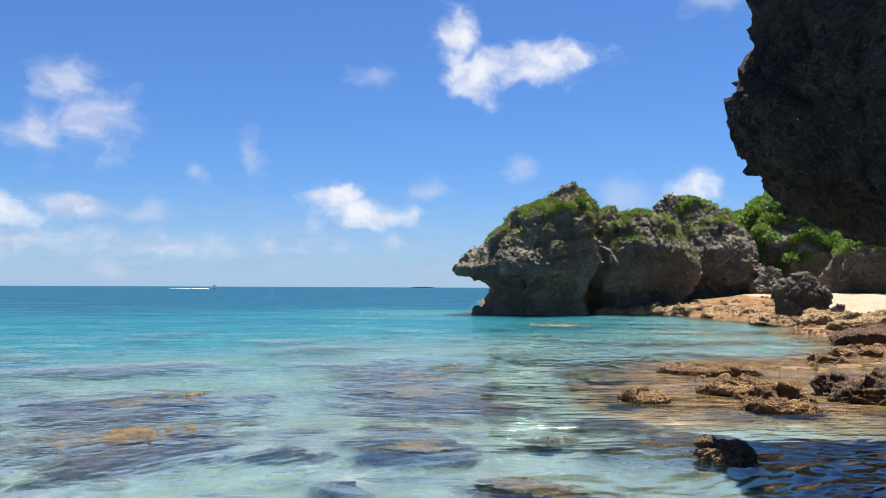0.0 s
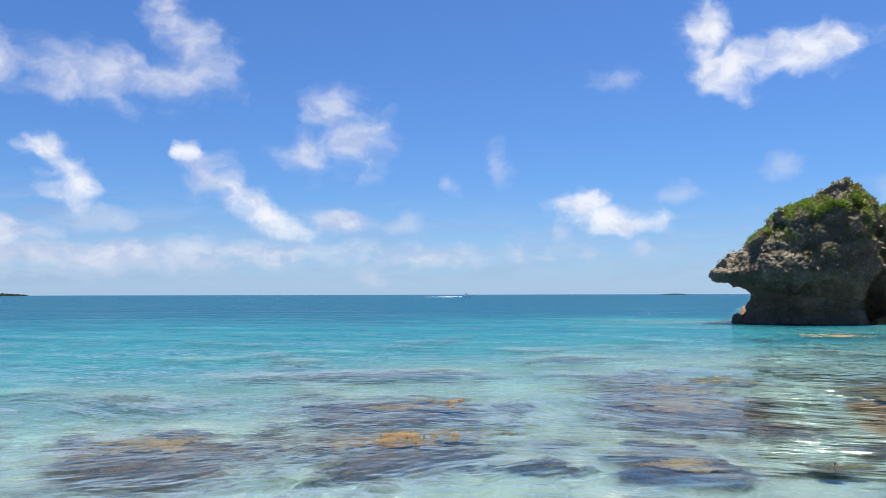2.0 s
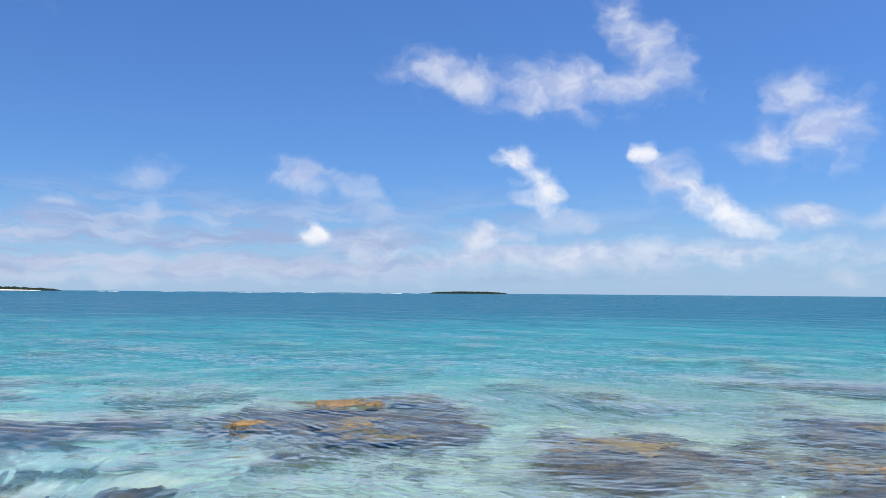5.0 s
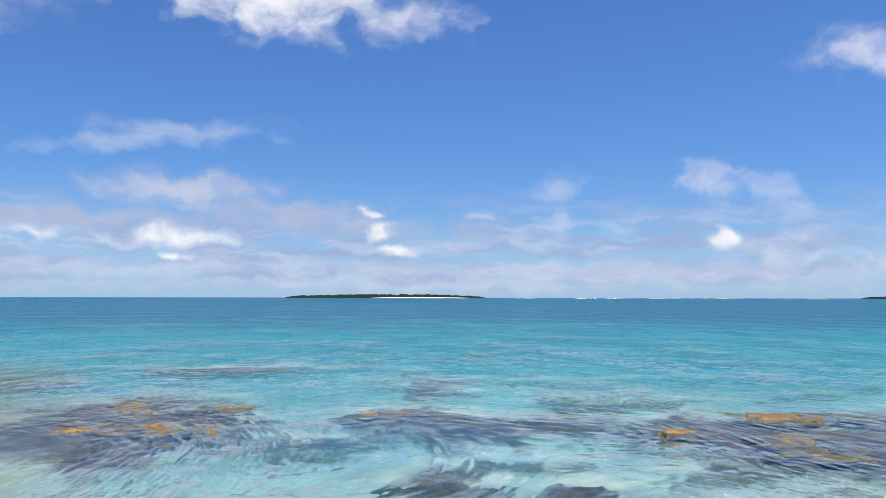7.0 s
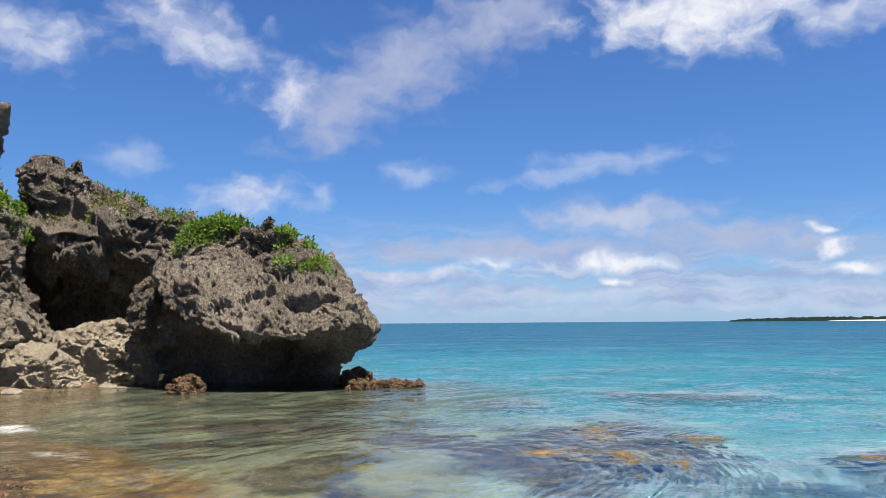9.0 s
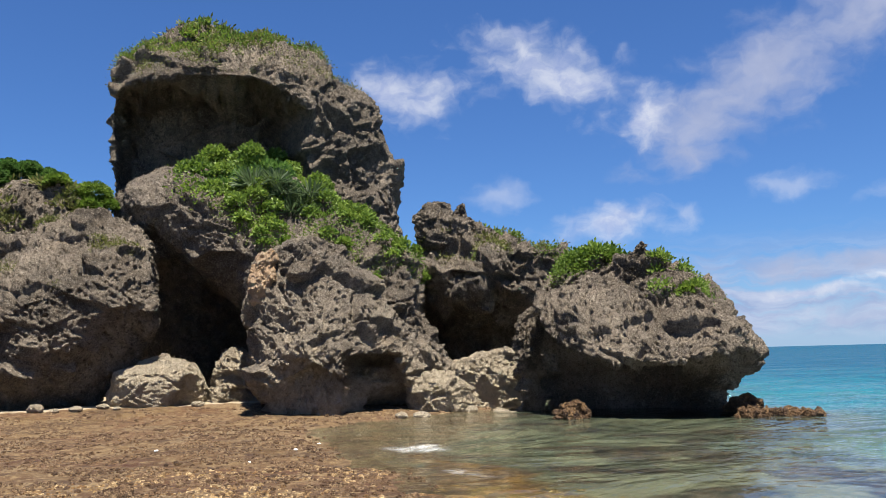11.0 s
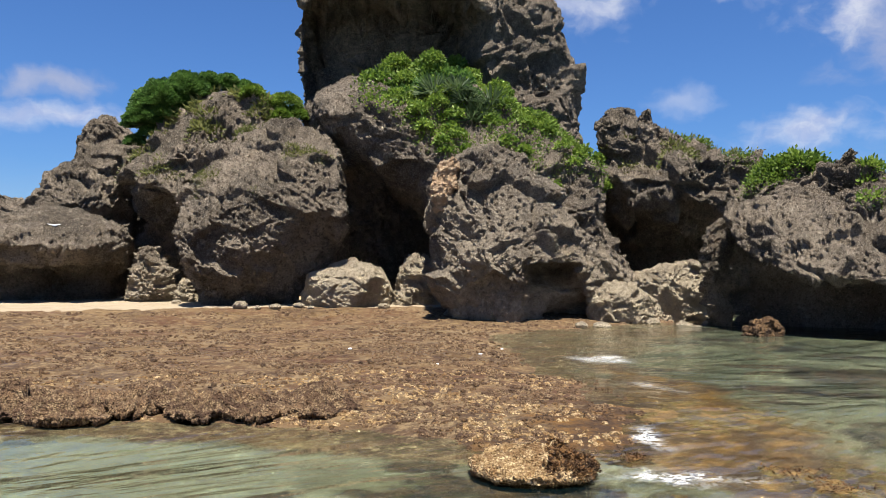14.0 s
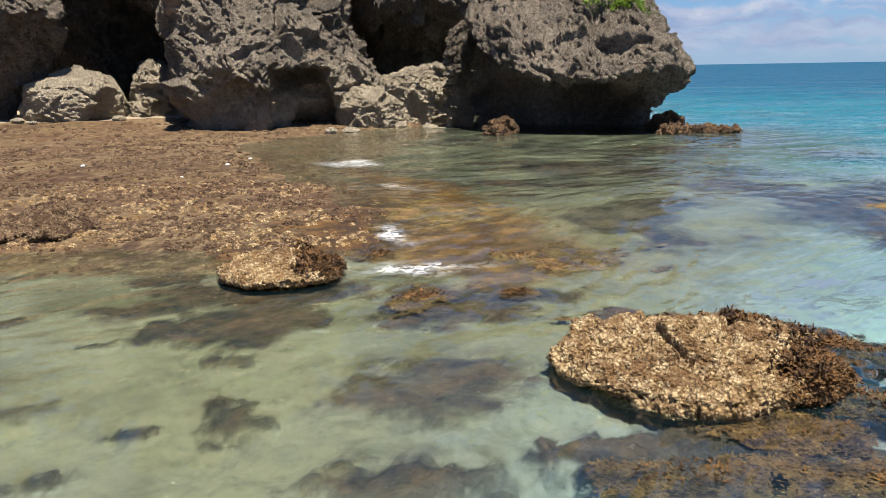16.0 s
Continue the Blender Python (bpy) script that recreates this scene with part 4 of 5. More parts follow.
rock("boulder", 166, 33, B, [(0, -3.2, 1.0, -0.2, 3), (3.3, -3.2, 1.0, -0.2, 3), (4.0, -2.6, 1.1, -0.8, 3), (4.4, -2.0, 1.1, -1.1, 3), (4.9, -1.8, 1.05, -0.9, 3), (5.25, -1.5, 0.9, -0.4, 3), (5.4, -1.0, 0.5, 0.1, 2.4)],
     ROCK, "rounded grey limestone boulder in a pile", "boulder", nu=200, nv=110, amp=0.2, size=1.2, facets=6, seed=14)
rock("boulder", 165.5, 35, B, [(0, -2.0, 2.4, -1, 3), (4.6, -1.8, 2.2, -0.8, 3), (5.6, -1.5, 2.0, -0.8, 3), (6.3, -1.2, 1.6, -0.5, 2.6), (7.0, -0.95, 0.9, 0, 2), (7.4, -0.7, 0.1, 0.4, 1.4)],
     ROCK, "pointed grey limestone boulder behind the pile", "boulder", nu=170, nv=100, amp=0.2, size=1.2, facets=6, seed=15)
rock("boulder", 171.5, 34, B, [(0, -3.4, 1.8, -1, 3), (2.6, -3.2, 1.6, -1, 3), (3.6, -2.6, 1.1, -0.6, 2.6), (4.1, -1.8, 0.4, 0, 2)],
     ROCK, "low dark limestone boulder at the end of the pile", "boulder", nu=160, nv=90, amp=0.22, size=1.2, facets=6, seed=16)
rock("rock", 162.3, 29.3, B, [(0.1, -1.05, 0.5, -0.6, 0.9), (0.6, -1.1, 0.45, -0.6, 0.9), (1.3, -0.95, 0.3, -0.4, 0.8), (1.9, -0.85, 0.0, -0.2, 0.6), (2.2, -0.7, -0.35, 0, 0.4)],
     CHIPPED, "pitted tan rock between larger boulders", "rock", nu=120, nv=90, amp=0.16, size=0.7, facets=6, seed=17)
rock("rock", 160.9, 29.0, B, [(0.1, -0.3, 0.35, -0.3, 0.4), (0.6, -0.3, 0.3, -0.3, 0.4), (1.1, -0.1, 0.1, -0.1, 0.2)], PALE, "small tan rock on beach sand", "rock", nu=70, nv=50, amp=0.1, size=0.5, facets=5, seed=18)
rock("rock", 150, 25, B, [(0.2, -1.2, 1.2, -0.6, 1.2), (0.45, -1.38, 1.42, -0.9, 1.3), (0.8, -1.4, 1.42, -0.9, 1.3), (1.25, -1.2, 1.1, -0.6, 1.1), (1.55, -0.6, 0.9, -0.2, 0.9), (1.72, 0.1, 0.65, 0.1, 0.6)],
     PALE, "pale sunlit limestone rock with smooth sloping top", "rock", nu=200, nv=130, amp=0.09, size=1.2, facets=8, seed=45, pit=0.04)
rock("rock", 145.5, 25.5, B, [(0.2, -0.65, 0.9, -0.6, 1.4), (0.8, -0.6, 0.9, -0.6, 1.4), (1.4, -0.5, 0.8, -0.4, 1.2), (1.8, 0.0, 0.45, 0, 0.8)],
     PALE, "craggy tan rock in the mouth of a cave", "rock", nu=130, nv=90, amp=0.17, size=0.7, facets=6, seed=20)
ridge = rock("crag", 130, 27, B, [(-0.1, -1.2, 6.5, 3.2, 6), (1.7, -1.2, 6.5, 3.1, 6), (2.6, -1.2, 6.0, 2.2, 6), (3.3, -1.3, 5.2, 0.0, 6), (3.7, -1.4, 4.6, -0.9, 6), (4.4, -1.6, 4.0, -0.9, 6), (4.8, -1.65, 3.9, -0.5, 6), (5.15, -1.5, 3.0, 0.0, 5), (5.4, -1.4, 1.2, 0.5, 4)],
             ROCK, "grey limestone ridge over a shaded hollow", "crag", nu=300, nv=180, amp=0.42, size=1.4, facets=1, seed=23, pit=0.13, pieces=(("hollow", 3.2), ("crest", 99)))
rock("pinnacle", 131.6, 27.6, B, [(5.2, -0.6, 0.9, -0.7, 0.8), (5.9, -0.6, 0.8, -0.6, 0.7), (6.3, -0.65, 0.6, -0.5, 0.6), (6.7, -0.2, 0.5, -0.3, 0.4), (6.85, 0.0, 0.3, -0.1, 0.2)], ROCK, "jagged dark rock", "rock", nu=90, nv=60, amp=0.13, size=0.9, sq=4.0, facets=14, pit=0.05, seed=24, parent=ridge["ob"])
rock("pinnacle", 129.7, 27.6, B, [(5.1, -0.6, 0.7, -0.6, 0.7), (5.9, -0.5, 0.5, -0.5, 0.6), (6.4, -0.25, 0.2, -0.3, 0.4), (6.8, -0.05, 0.16, -0.1, 0.2)], ROCK, "jagged dark rock", "rock", nu=90, nv=60, amp=0.13, size=0.9, sq=4.0, facets=14, pit=0.05, seed=25, parent=ridge["ob"])
rock("pinnacle", 128.0, 27.4, B, [(5.2, -0.5, 0.6, -0.4, 0.6), (5.6, -0.45, 0.4, -0.3, 0.5), (5.85, -0.2, 0.1, -0.1, 0.3)], ROCK, "jagged dark rock", "rock", nu=90, nv=60, amp=0.13, size=0.9, sq=4.0, facets=14, pit=0.05, seed=26, parent=ridge["ob"])
rock("rock", 128.3, 24.5, B, [(-0.1, -0.9, 1.6, -0.5, 1.5), (0.4, -1.25, 1.75, -0.8, 1.5), (0.9, -1.25, 1.4, -0.7, 1.4), (1.35, -1.0, 1.15, -0.4, 1.2), (1.6, 0.0, 0.8, 0, 0.8)],
     PALE, "pale jagged limestone rock at the foot of the crag", "rock", nu=220, nv=130, amp=0.14, size=1.0, facets=9, seed=27, pit=0.06)
rock("rock", 131.3, 23.0, B, [(-0.1, -0.8, 0.9, -0.4, 1.2), (0.3, -0.9, 1.0, -0.5, 1.2), (0.8, -0.8, 0.7, -0.3, 1.0), (1.1, -0.4, 0.2, 0, 0.6)],
     PALE, "low tan limestone rock at the foot of a boulder", "rock", nu=150, nv=90, amp=0.12, size=0.8, facets=9, seed=28, pit=0.05)
nose = rock("crag", 116, 21.5, B, [(-0.5, -3.4, 1.85, 0.5, 4), (0.2, -3.3, 1.6, 0.6, 4), (0.6, -3.0, 1.5, 0.1, 4), (0.95, -2.9, 1.85, -0.4, 4), (1.2, -2.9, 2.3, -1.3, 4), (1.42, -2.8, 2.4, -2.3, 4), (1.8, -3.0, 2.2, -2.65, 4), (2.3, -3.1, 1.8, -2.5, 4), (2.8, -3.2, 1.4, -2.1, 4), (3.1, -3.1, 1.15, -1.7, 4), (3.5, -2.8, 0.75, -1.0, 3.6), (3.8, -2.2, 0.3, -0.3, 3), (3.9, -1.5, 0.0, 0.3, 2.4)],
            NOSE_ROCK, "grey limestone headland undercut by the sea", "crag", nu=340, nv=200, amp=0.3, size=1.6, sq=2.3, facets=2, seed=29, pit=0.12, carve=lambda u, z: 2.0 * smooth(1.3 - 0.3 * u - z, 0.0, 0.3) * smooth(1.7 - u, 0.0, 1.2), pieces=(("notch", 1.2), ("headland", 99)))
rock("fin", 117.5, 22.2, B, [(2.7, -0.28, 0.34, -0.3, 0.4), (3.3, -0.3, 0.28, -0.28, 0.35), (3.9, -0.2, 0.24, -0.2, 0.25), (4.4, -0.02, 0.22, -0.08, 0.12)], ROCK, "upright dark fin of rock", "rock", nu=80, nv=80, amp=0.07, size=0.4, facets=4, seed=30, parent=nose["ob"])
knoll = rock("rock", 120.2, 23, B, [(2.6, -1.2, 1.1, -0.9, 1.5), (3.2, -1.2, 1.0, -0.8, 1.4), (3.8, -1.0, 0.9, -0.5, 1.2), (4.15, -0.6, 0.6, -0.1, 0.8)], ROCK, "dark rock knoll grown over with creepers", "rock", nu=140, nv=90, amp=0.16, size=0.7, facets=6, seed=32)
rock("rock", 125.2, 22.3, B, [(-0.2, -0.2, 0.3, 0.3, 1.4), (0.9, -0.2, 0.3, 0.2, 1.4), (1.7, -0.3, 0.3, -0.2, 1.2), (2.3, -0.25, 0.35, -0.1, 1.2), (2.7, 0.0, 0.3, 0.1, 1)], ROCK, "narrow pillar of dark limestone", "rock", nu=110, nv=90, amp=0.14, size=0.6, facets=6, seed=33)
for az, r, wide, high, seed in ((122.3, 20.1, 0.46, 0.42, 40), (108.6, 20.9, 0.85, 0.13, 41), (111.3, 21.6, 0.5, 0.42, 42), (110.8, 20.3, 0.4, 0.14, 43)):
    rock("rock", az, r, B, [(-0.4, -wide, wide, -0.5 * wide, 0.7 * wide), (0.3 * high, -0.95 * wide, 0.9 * wide, -0.5 * wide, 0.7 * wide), (0.75 * high, -0.6 * wide, 0.6 * wide, -0.3 * wide, 0.5 * wide), (high, -0.2 * wide, 0.25 * wide, 0, 0.2 * wide)],
         WET_CRUST, "low reddish-brown rock awash at the headland", "rock", nu=90, nv=60, amp=0.1, size=0.4, facets=6, seed=seed, pit=0.04)

# ---------------------------------------------------------------- crags across the bay
A = EYE_A
mushroom = rock("crag", -6, 49, A, [(-0.6, -3.7, 3.8, -2.0, 3.6), (0.0, -3.4, 3.6, -1.7, 3.6), (0.6, -2.6, 3.3, -1.4, 3.6), (1.2, -2.05, 3.15, -1.5, 3.6), (1.7, -2.25, 3.3, -2.0, 3.6), (2.05, -3.1, 3.5, -2.8, 3.8), (2.4, -4.1, 3.7, -3.3, 3.9), (2.65, -4.5, 3.8, -3.5, 4), (3.2, -3.6, 4.0, -3.4, 4), (3.9, -2.95, 4.05, -3.1, 4), (4.8, -2.1, 4.1, -2.6, 3.8), (5.6, -1.3, 4.1, -2.1, 3.6), (6.2, -0.4, 3.9, -1.5, 3.2), (6.7, 0.8, 3.7, -1.0, 2.6), (7.0, 1.1, 3.6, -0.7, 2.2), (7.3, 1.4, 3.3, -0.4, 1.8)],
                FAR_ROCK, "mushroom-shaped limestone stack with notched foot and green cap", "crag", nu=330, nv=210, amp=0.34, size=1.9, sq=2.0, facets=0, seed=51, pit=0.13, pieces=(("stem", 2.0), ("cap", 99)))
brock = rock("crag", -13, 52, A, [(-0.2, -2.6, 2.7, -1.4, 4), (0.6, -2.6, 2.8, -1.5, 4), (1.2, -2.8, 3.1, -2.0, 4), (1.8, -2.9, 3.7, -2.7, 4), (2.4, -2.9, 4.0, -3.0, 4), (4, -2.85, 3.5, -2.6, 4), (5.4, -2.7, 2.45, -1.8, 3.6), (6.1, -1.6, 1.4, -1.0, 3), (6.35, -0.6, 0.6, -0.3, 2)],
             FAR_ROCK, "rounded limestone stack with green creepers on top", "crag", nu=300, nv=180, amp=0.3, size=1.9, sq=2.2, facets=1, seed=52, pit=0.13, pieces=(("foot", 1.7), ("dome", 99)))
crock = rock("crag", -18, 57, A, [(0, -3.8, 2.9, -2.0, 4), (1.5, -3.8, 3.0, -2.2, 4), (2.7, -3.8, 3.25, -2.5, 4), (4.9, -3.8, 2.3, -2.0, 4), (6.5, -3.8, 1.2, -1.2, 3.6), (7.1, -3.6, 0.4, -0.7, 3), (7.4, -3.3, -0.8, -0.3, 2.4), (7.7, -2.9, -2.1, 0.1, 1.6)],
             FAR_ROCK, "steep brown limestone stack with shrubs on its crest", "crag", nu=280, nv=170, amp=0.34, size=1.9, facets=2, seed=53, pit=0.13, pieces=(("foot", 2.2), ("dome", 99)))
hill = rock("hillside", -23.8, 62, A, [(0, -6, 7, -4, 6), (2.8, -5.8, 6.5, -3.6, 6), (4.8, -5.2, 5.0, -2.6, 6), (6.2, -4.2, 3.4, -1.4, 5), (7.1, -2.4, 0.8, -0.3, 4), (7.5, -1.7, -0.6, 0.4, 3)],
            FAR_ROCK, "rocky hillside under dense green scrub", "hillside", nu=170, nv=110, amp=0.45, size=2.2, facets=4, seed=54)
erock = rock("boulder", -23.5, 42.5, A, [(0.1, -0.95, 1.05, -0.9, 1.4), (0.5, -1.1, 1.15, -1.0, 1.4), (1.2, -1.27, 1.27, -0.9, 1.4), (1.65, -1.2, 1.0, -0.6, 1.2), (2.0, -0.75, 0.65, -0.2, 0.9), (2.25, -0.1, 0.35, 0.1, 0.5)],
             ROCK, "lone grey limestone boulder on the beach", "boulder", nu=200, nv=130, amp=0.14, size=1.1, facets=9, seed=55, pit=0.08)
rock("rock", -25.5, 41.5, A, [(0.2, -0.5, 0.5, -0.4, 0.5), (0.5, -0.45, 0.45, -0.3, 0.4), (0.85, 0.05, 0.25, 0, 0.2)], ROCK, "small grey rock beside a boulder", "rock", nu=80, nv=50, amp=0.08, size=0.6, facets=6, seed=56)
frock = rock("crag", -27.0, 52, A, [(0.4, -2.2, 5, -1.6, 5), (2.0, -2.3, 5, -1.6, 5), (2.8, -2.2, 5, -1.4, 5), (3.7, -1.5, 5, -0.9, 5), (4.3, -0.5, 4.5, -0.3, 4), (4.6, 0.3, 3.5, 0.3, 3)],
             FAR_ROCK, "tan layered limestone crag behind the beach", "crag", nu=240, nv=140, amp=0.36, size=1.5, facets=6, seed=57, pit=0.16)
rock("rock", -21.4, 55, A, [(0.3, -0.9, 1.3, -0.8, 2), (1.6, -0.8, 1.2, -0.8, 2), (2.5, -0.2, 0.8, -0.3, 1.4), (2.95, 0.2, 0.5, 0, 0.8)], FAR_ROCK, "grey rock between the stacks", "rock", nu=110, nv=80, amp=0.25, size=0.9, facets=6, seed=58)
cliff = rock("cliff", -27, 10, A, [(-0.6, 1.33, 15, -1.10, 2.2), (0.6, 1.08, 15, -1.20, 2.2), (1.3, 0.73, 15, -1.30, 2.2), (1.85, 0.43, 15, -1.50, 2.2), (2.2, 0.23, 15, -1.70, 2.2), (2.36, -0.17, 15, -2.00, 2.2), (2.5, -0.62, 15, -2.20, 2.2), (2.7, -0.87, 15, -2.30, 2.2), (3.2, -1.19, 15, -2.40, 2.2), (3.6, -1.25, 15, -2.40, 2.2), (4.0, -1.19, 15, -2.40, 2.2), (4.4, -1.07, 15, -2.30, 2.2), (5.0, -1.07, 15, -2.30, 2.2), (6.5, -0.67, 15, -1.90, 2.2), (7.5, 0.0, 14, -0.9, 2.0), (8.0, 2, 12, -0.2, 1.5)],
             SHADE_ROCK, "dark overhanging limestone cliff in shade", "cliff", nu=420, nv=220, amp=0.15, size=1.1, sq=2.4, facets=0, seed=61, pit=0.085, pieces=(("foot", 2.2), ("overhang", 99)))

rock("rock", -9.7, 53.5, A, [(-0.2, -1.6, 1.6, -1, 2), (1.5, -1.4, 1.5, -1, 2), (2.8, -1.0, 1.2, -0.6, 1.6), (3.6, -0.5, 0.8, 0, 1)], FAR_ROCK, "dark rock between two stacks", "rock", nu=110, nv=80, amp=0.25, size=0.9, facets=5, seed=59)
# rocks along the near shore
SHORE = [(-17.8, 15.9, 0.95, 0.24, 0.5), (-20.2, 14.0, 0.45, 0.2, 0.6), (-19.2, 12.9, 0.55, 0.26, 0.55), (-21.9, 12.2, 0.5, 0.3, 0.5), (-22.3, 11.5, 0.5, 0.16, 0.5), (-25.5, 13.6, 0.32, 0.42, 0.8),
         (-27.3, 13.0, 0.55, 0.4, 0.8), (-29.8, 14.8, 0.7, 0.45, 0.8), (-25.0, 19.5, 0.42, 0.22, 0.7), (-26.6, 21.6, 0.6, 0.25, 0.7), (-28.6, 26.5, 1.6, 0.75, 0.8), (-13.7, 11.8, 0.32, 0.16, 0.7), (-19.0, 8.15, 0.24, 0.2, 0.7)]
for k, (az, r, wide, high, deep) in enumerate(SHORE):
    high = 0.62 * high
    # tall rocks and the nearest get darker crust; their backlit shade is in its colour
    rock("rock", az, r, A, [(-0.5, -wide, wide, -wide * deep, wide * deep * 1.6), (0.25 * high, -wide, 0.95 * wide, -wide * deep, wide * deep * 1.6), (0.8 * high, -0.75 * wide, 0.7 * wide, -0.6 * wide * deep, wide * deep), (high, -0.4 * wide, 0.35 * wide, 0, wide * deep * 0.6)],
         SHORE_CRUST if high < 0.22 and r > 9 else WET_CRUST, "low brown weed-covered reef rock at the water's edge" if high < 0.22 and r > 9 else "dark pitted reef rock at the water's edge", "rock", nu=150, nv=80, amp=0.08, size=0.5, facets=4, seed=70 + k, pit=0.024, group="shore rocks")
for k, (az, r, wide, high) in enumerate(((-11.5, 49.5, 1.0, 0.35), (-14.5, 49.0, 1.6, 0.5), (-17.5, 48.5, 2.2, 0.6), (-19.5, 45.5, 1.5, 0.45), (-21.5, 44.0, 1.4, 0.5), (-23.0, 38.0, 1.6, 0.3), (-26.0, 37.0, 1.8, 0.5), (-19.5, 50.5, 1.6, 0.8), (-28.0, 33.0, 1.8, 0.5))):
    rock("rock", az, r, A, [(-0.4, -wide, wide, -0.6 * wide, wide), (0.4 * high, -wide, wide, -0.6 * wide, wide), (0.85 * high, -0.8 * wide, 0.7 * wide, -0.4 * wide, 0.7 * wide), (high, -0.4 * wide, 0.3 * wide, 0, 0.4 * wide)],
         CRUST, "flat tan reef ledge along the far shore", "rock", nu=100, nv=50, amp=0.2, size=0.8, facets=3, seed=90 + k, pit=0.07, group="shore ledges")

# crusted slabs standing out of the shallows close by
slab = rock("reef_slab", 108.5, 4.62, B, [(-0.35, -0.55, 0.5, -0.7, 0.2), (-0.04, -0.66, 0.64, -0.86, 0.3), (0.03, -0.74, 0.75, -0.92, 0.36), (0.07, -0.72, 0.72, -0.90, 0.34), (0.095, -0.64, 0.62, -0.82, 0.28), (0.11, -0.45, 0.42, -0.62, 0.1)],
     CRUST, "tan crusted reef slab standing just out of the water", "reef rock", nu=480, nv=250, amp=0.055, size=0.42, sq=2.0, facets=0, seed=101, pit=0.036)
small_slab = rock("reef_slab", 137.7, 6.45, B, [(-0.3, -0.32, 0.34, -0.36, 0.36), (-0.02, -0.38, 0.4, -0.42, 0.45), (0.05, -0.47, 0.49, -0.57, 0.56), (0.09, -0.43, 0.43, -0.53, 0.52), (0.115, -0.3, 0.26, -0.34, 0.36)],
     CRUST, "small tan crusted reef slab with dark undercut edge", "reef rock", nu=270, nv=130, amp=0.04, size=0.4, sq=2.1, facets=0, seed=102, pit=0.024)
for k, (az, r, wide) in enumerate(((171.8, 9.7, 0.55), (167.6, 9.2, 0.45), (164.0, 9.4, 0.5), (160.2, 8.9, 0.36), (156.3, 8.75, 0.42), (152.2, 8.7, 0.3))):
    rock("reef_ledge", az, r, B, [(-0.35, -wide, wide, 0.25, 1.2), (0.0, -wide, wide, 0.2, 1.2), (0.05, -wide, wide, -0.35, 1.2), (0.10, -0.95 * wide, 0.95 * wide, -0.34, 1.1), (0.125, -0.7 * wide, 0.7 * wide, -0.1, 0.9)],
         TURF_CRUST, "dark undercut edge of the brown reef flat", "reef rock", nu=320, nv=110, amp=0.11, size=0.5, sq=2.2, facets=0, seed=105 + k, pit=0.05, group="reef flat edge", pieces=(("undercut", 0.06), ("lip", 99)))

# ---------------------------------------------------------------- plants
def upper(zmin, slope_min=0.25, patch=0.0, scale=1.2, seed=0, extra=None):
    def keep(local, n):
        k = smooth(local[:, 2], zmin, zmin + 0.4) * smooth(n[:, 2], slope_min, slope_min + 0.25)
        k = k * smooth(fbm(local / scale + seed, 3), patch, patch + 0.2)
        if extra is not None:
            k = k * extra(local)
        return k + 1e-9
    return keep


def crowns(shape, keep, clumps, count, radius, seed):
    """Places for leaves on many rounded bush crowns standing on a slope."""
    rng = np.random.RandomState(seed)
    c, n = carpet(shape, keep, clumps, 0.3, seed)
    rad = radius * rng.uniform(0.55, 1.3, clumps)
    pick = rng.choice(clumps, count, p=rad ** 2 / (rad ** 2).sum())
    way = rng.normal(size=(count, 3))
    way /= np.linalg.norm(way, axis=1, keepdims=True)
    way[:, 2] = np.abs(way[:, 2]) - 0.2
    r = rad[pick] * (0.7 + 0.3 * rng.rand(count)) * (1 + 0.35 * fbm(way * 2.3 + pick[:, None] * 3.1, 3))
    return c[pick] + np.array((0, 0, 1.0)) * rad[pick, None] * 0.3 + way * r[:, None], way


leaves("creeper", *carpet(tower, upper(12.3, 0.3, -0.15), 22000, 0.22, 1), 0.066, BRIGHT_LEAF, "low green scrub over the top of the stack", 1)
leaves("grass", *carpet(tower, upper(11.4, 0.1, -0.2), 12000, 0.2, 2), 0.06, DRY_LEAF, "yellow-green turf on the brow of the stack", 2, long=3.0)
def on_slope(local):
    lo = 4.6 + 0.75 * np.clip(-local[:, 0], -2.0, 2.5) - 0.9 * np.clip(local[:, 0] - 1.5, 0, 4) * 0.7
    return smooth(local[:, 2], lo - 0.3, lo + 0.5) * smooth(local[:, 0], -3.3, -1.9)
leaves("creeper", *carpet(slope, upper(3.4, -0.35, -0.2, extra=on_slope), 20000, 0.25, 3, 0.7), 0.066, BRIGHT_LEAF, "dense bright green creepers over the leaning slab", 3)
leaves("creeper", *crowns(slope, upper(3.4, -0.35, -0.3, extra=on_slope), 95, 34000, 0.34, 33), 0.068, BRIGHT_LEAF, "clumps of bright green leaves on the leaning slab", 33)
leaves("shrub", *puffs([(-1.5, 0.6, 7.0, 0.8), (-0.6, 0.5, 7.2, 0.9), (0.3, 0.3, 7.0, 0.8), (-1.0, 0.2, 6.3, 0.8), (0.0, -0.1, 6.1, 0.9), (0.9, 0, 6.2, 0.7), (-1.4, 0, 5.7, 0.5), (1.5, 0.2, 5.9, 0.6), (-2.2, 1.2, 7.5, 0.6), (-0.5, 1.6, 7.9, 0.7), (0.2, 1.6, 7.8, 0.6)], 20000, 4, 143, 26.3, B), 0.07, DARK_LEAF, "dark green leafy shrub on the leaning slab", 4)
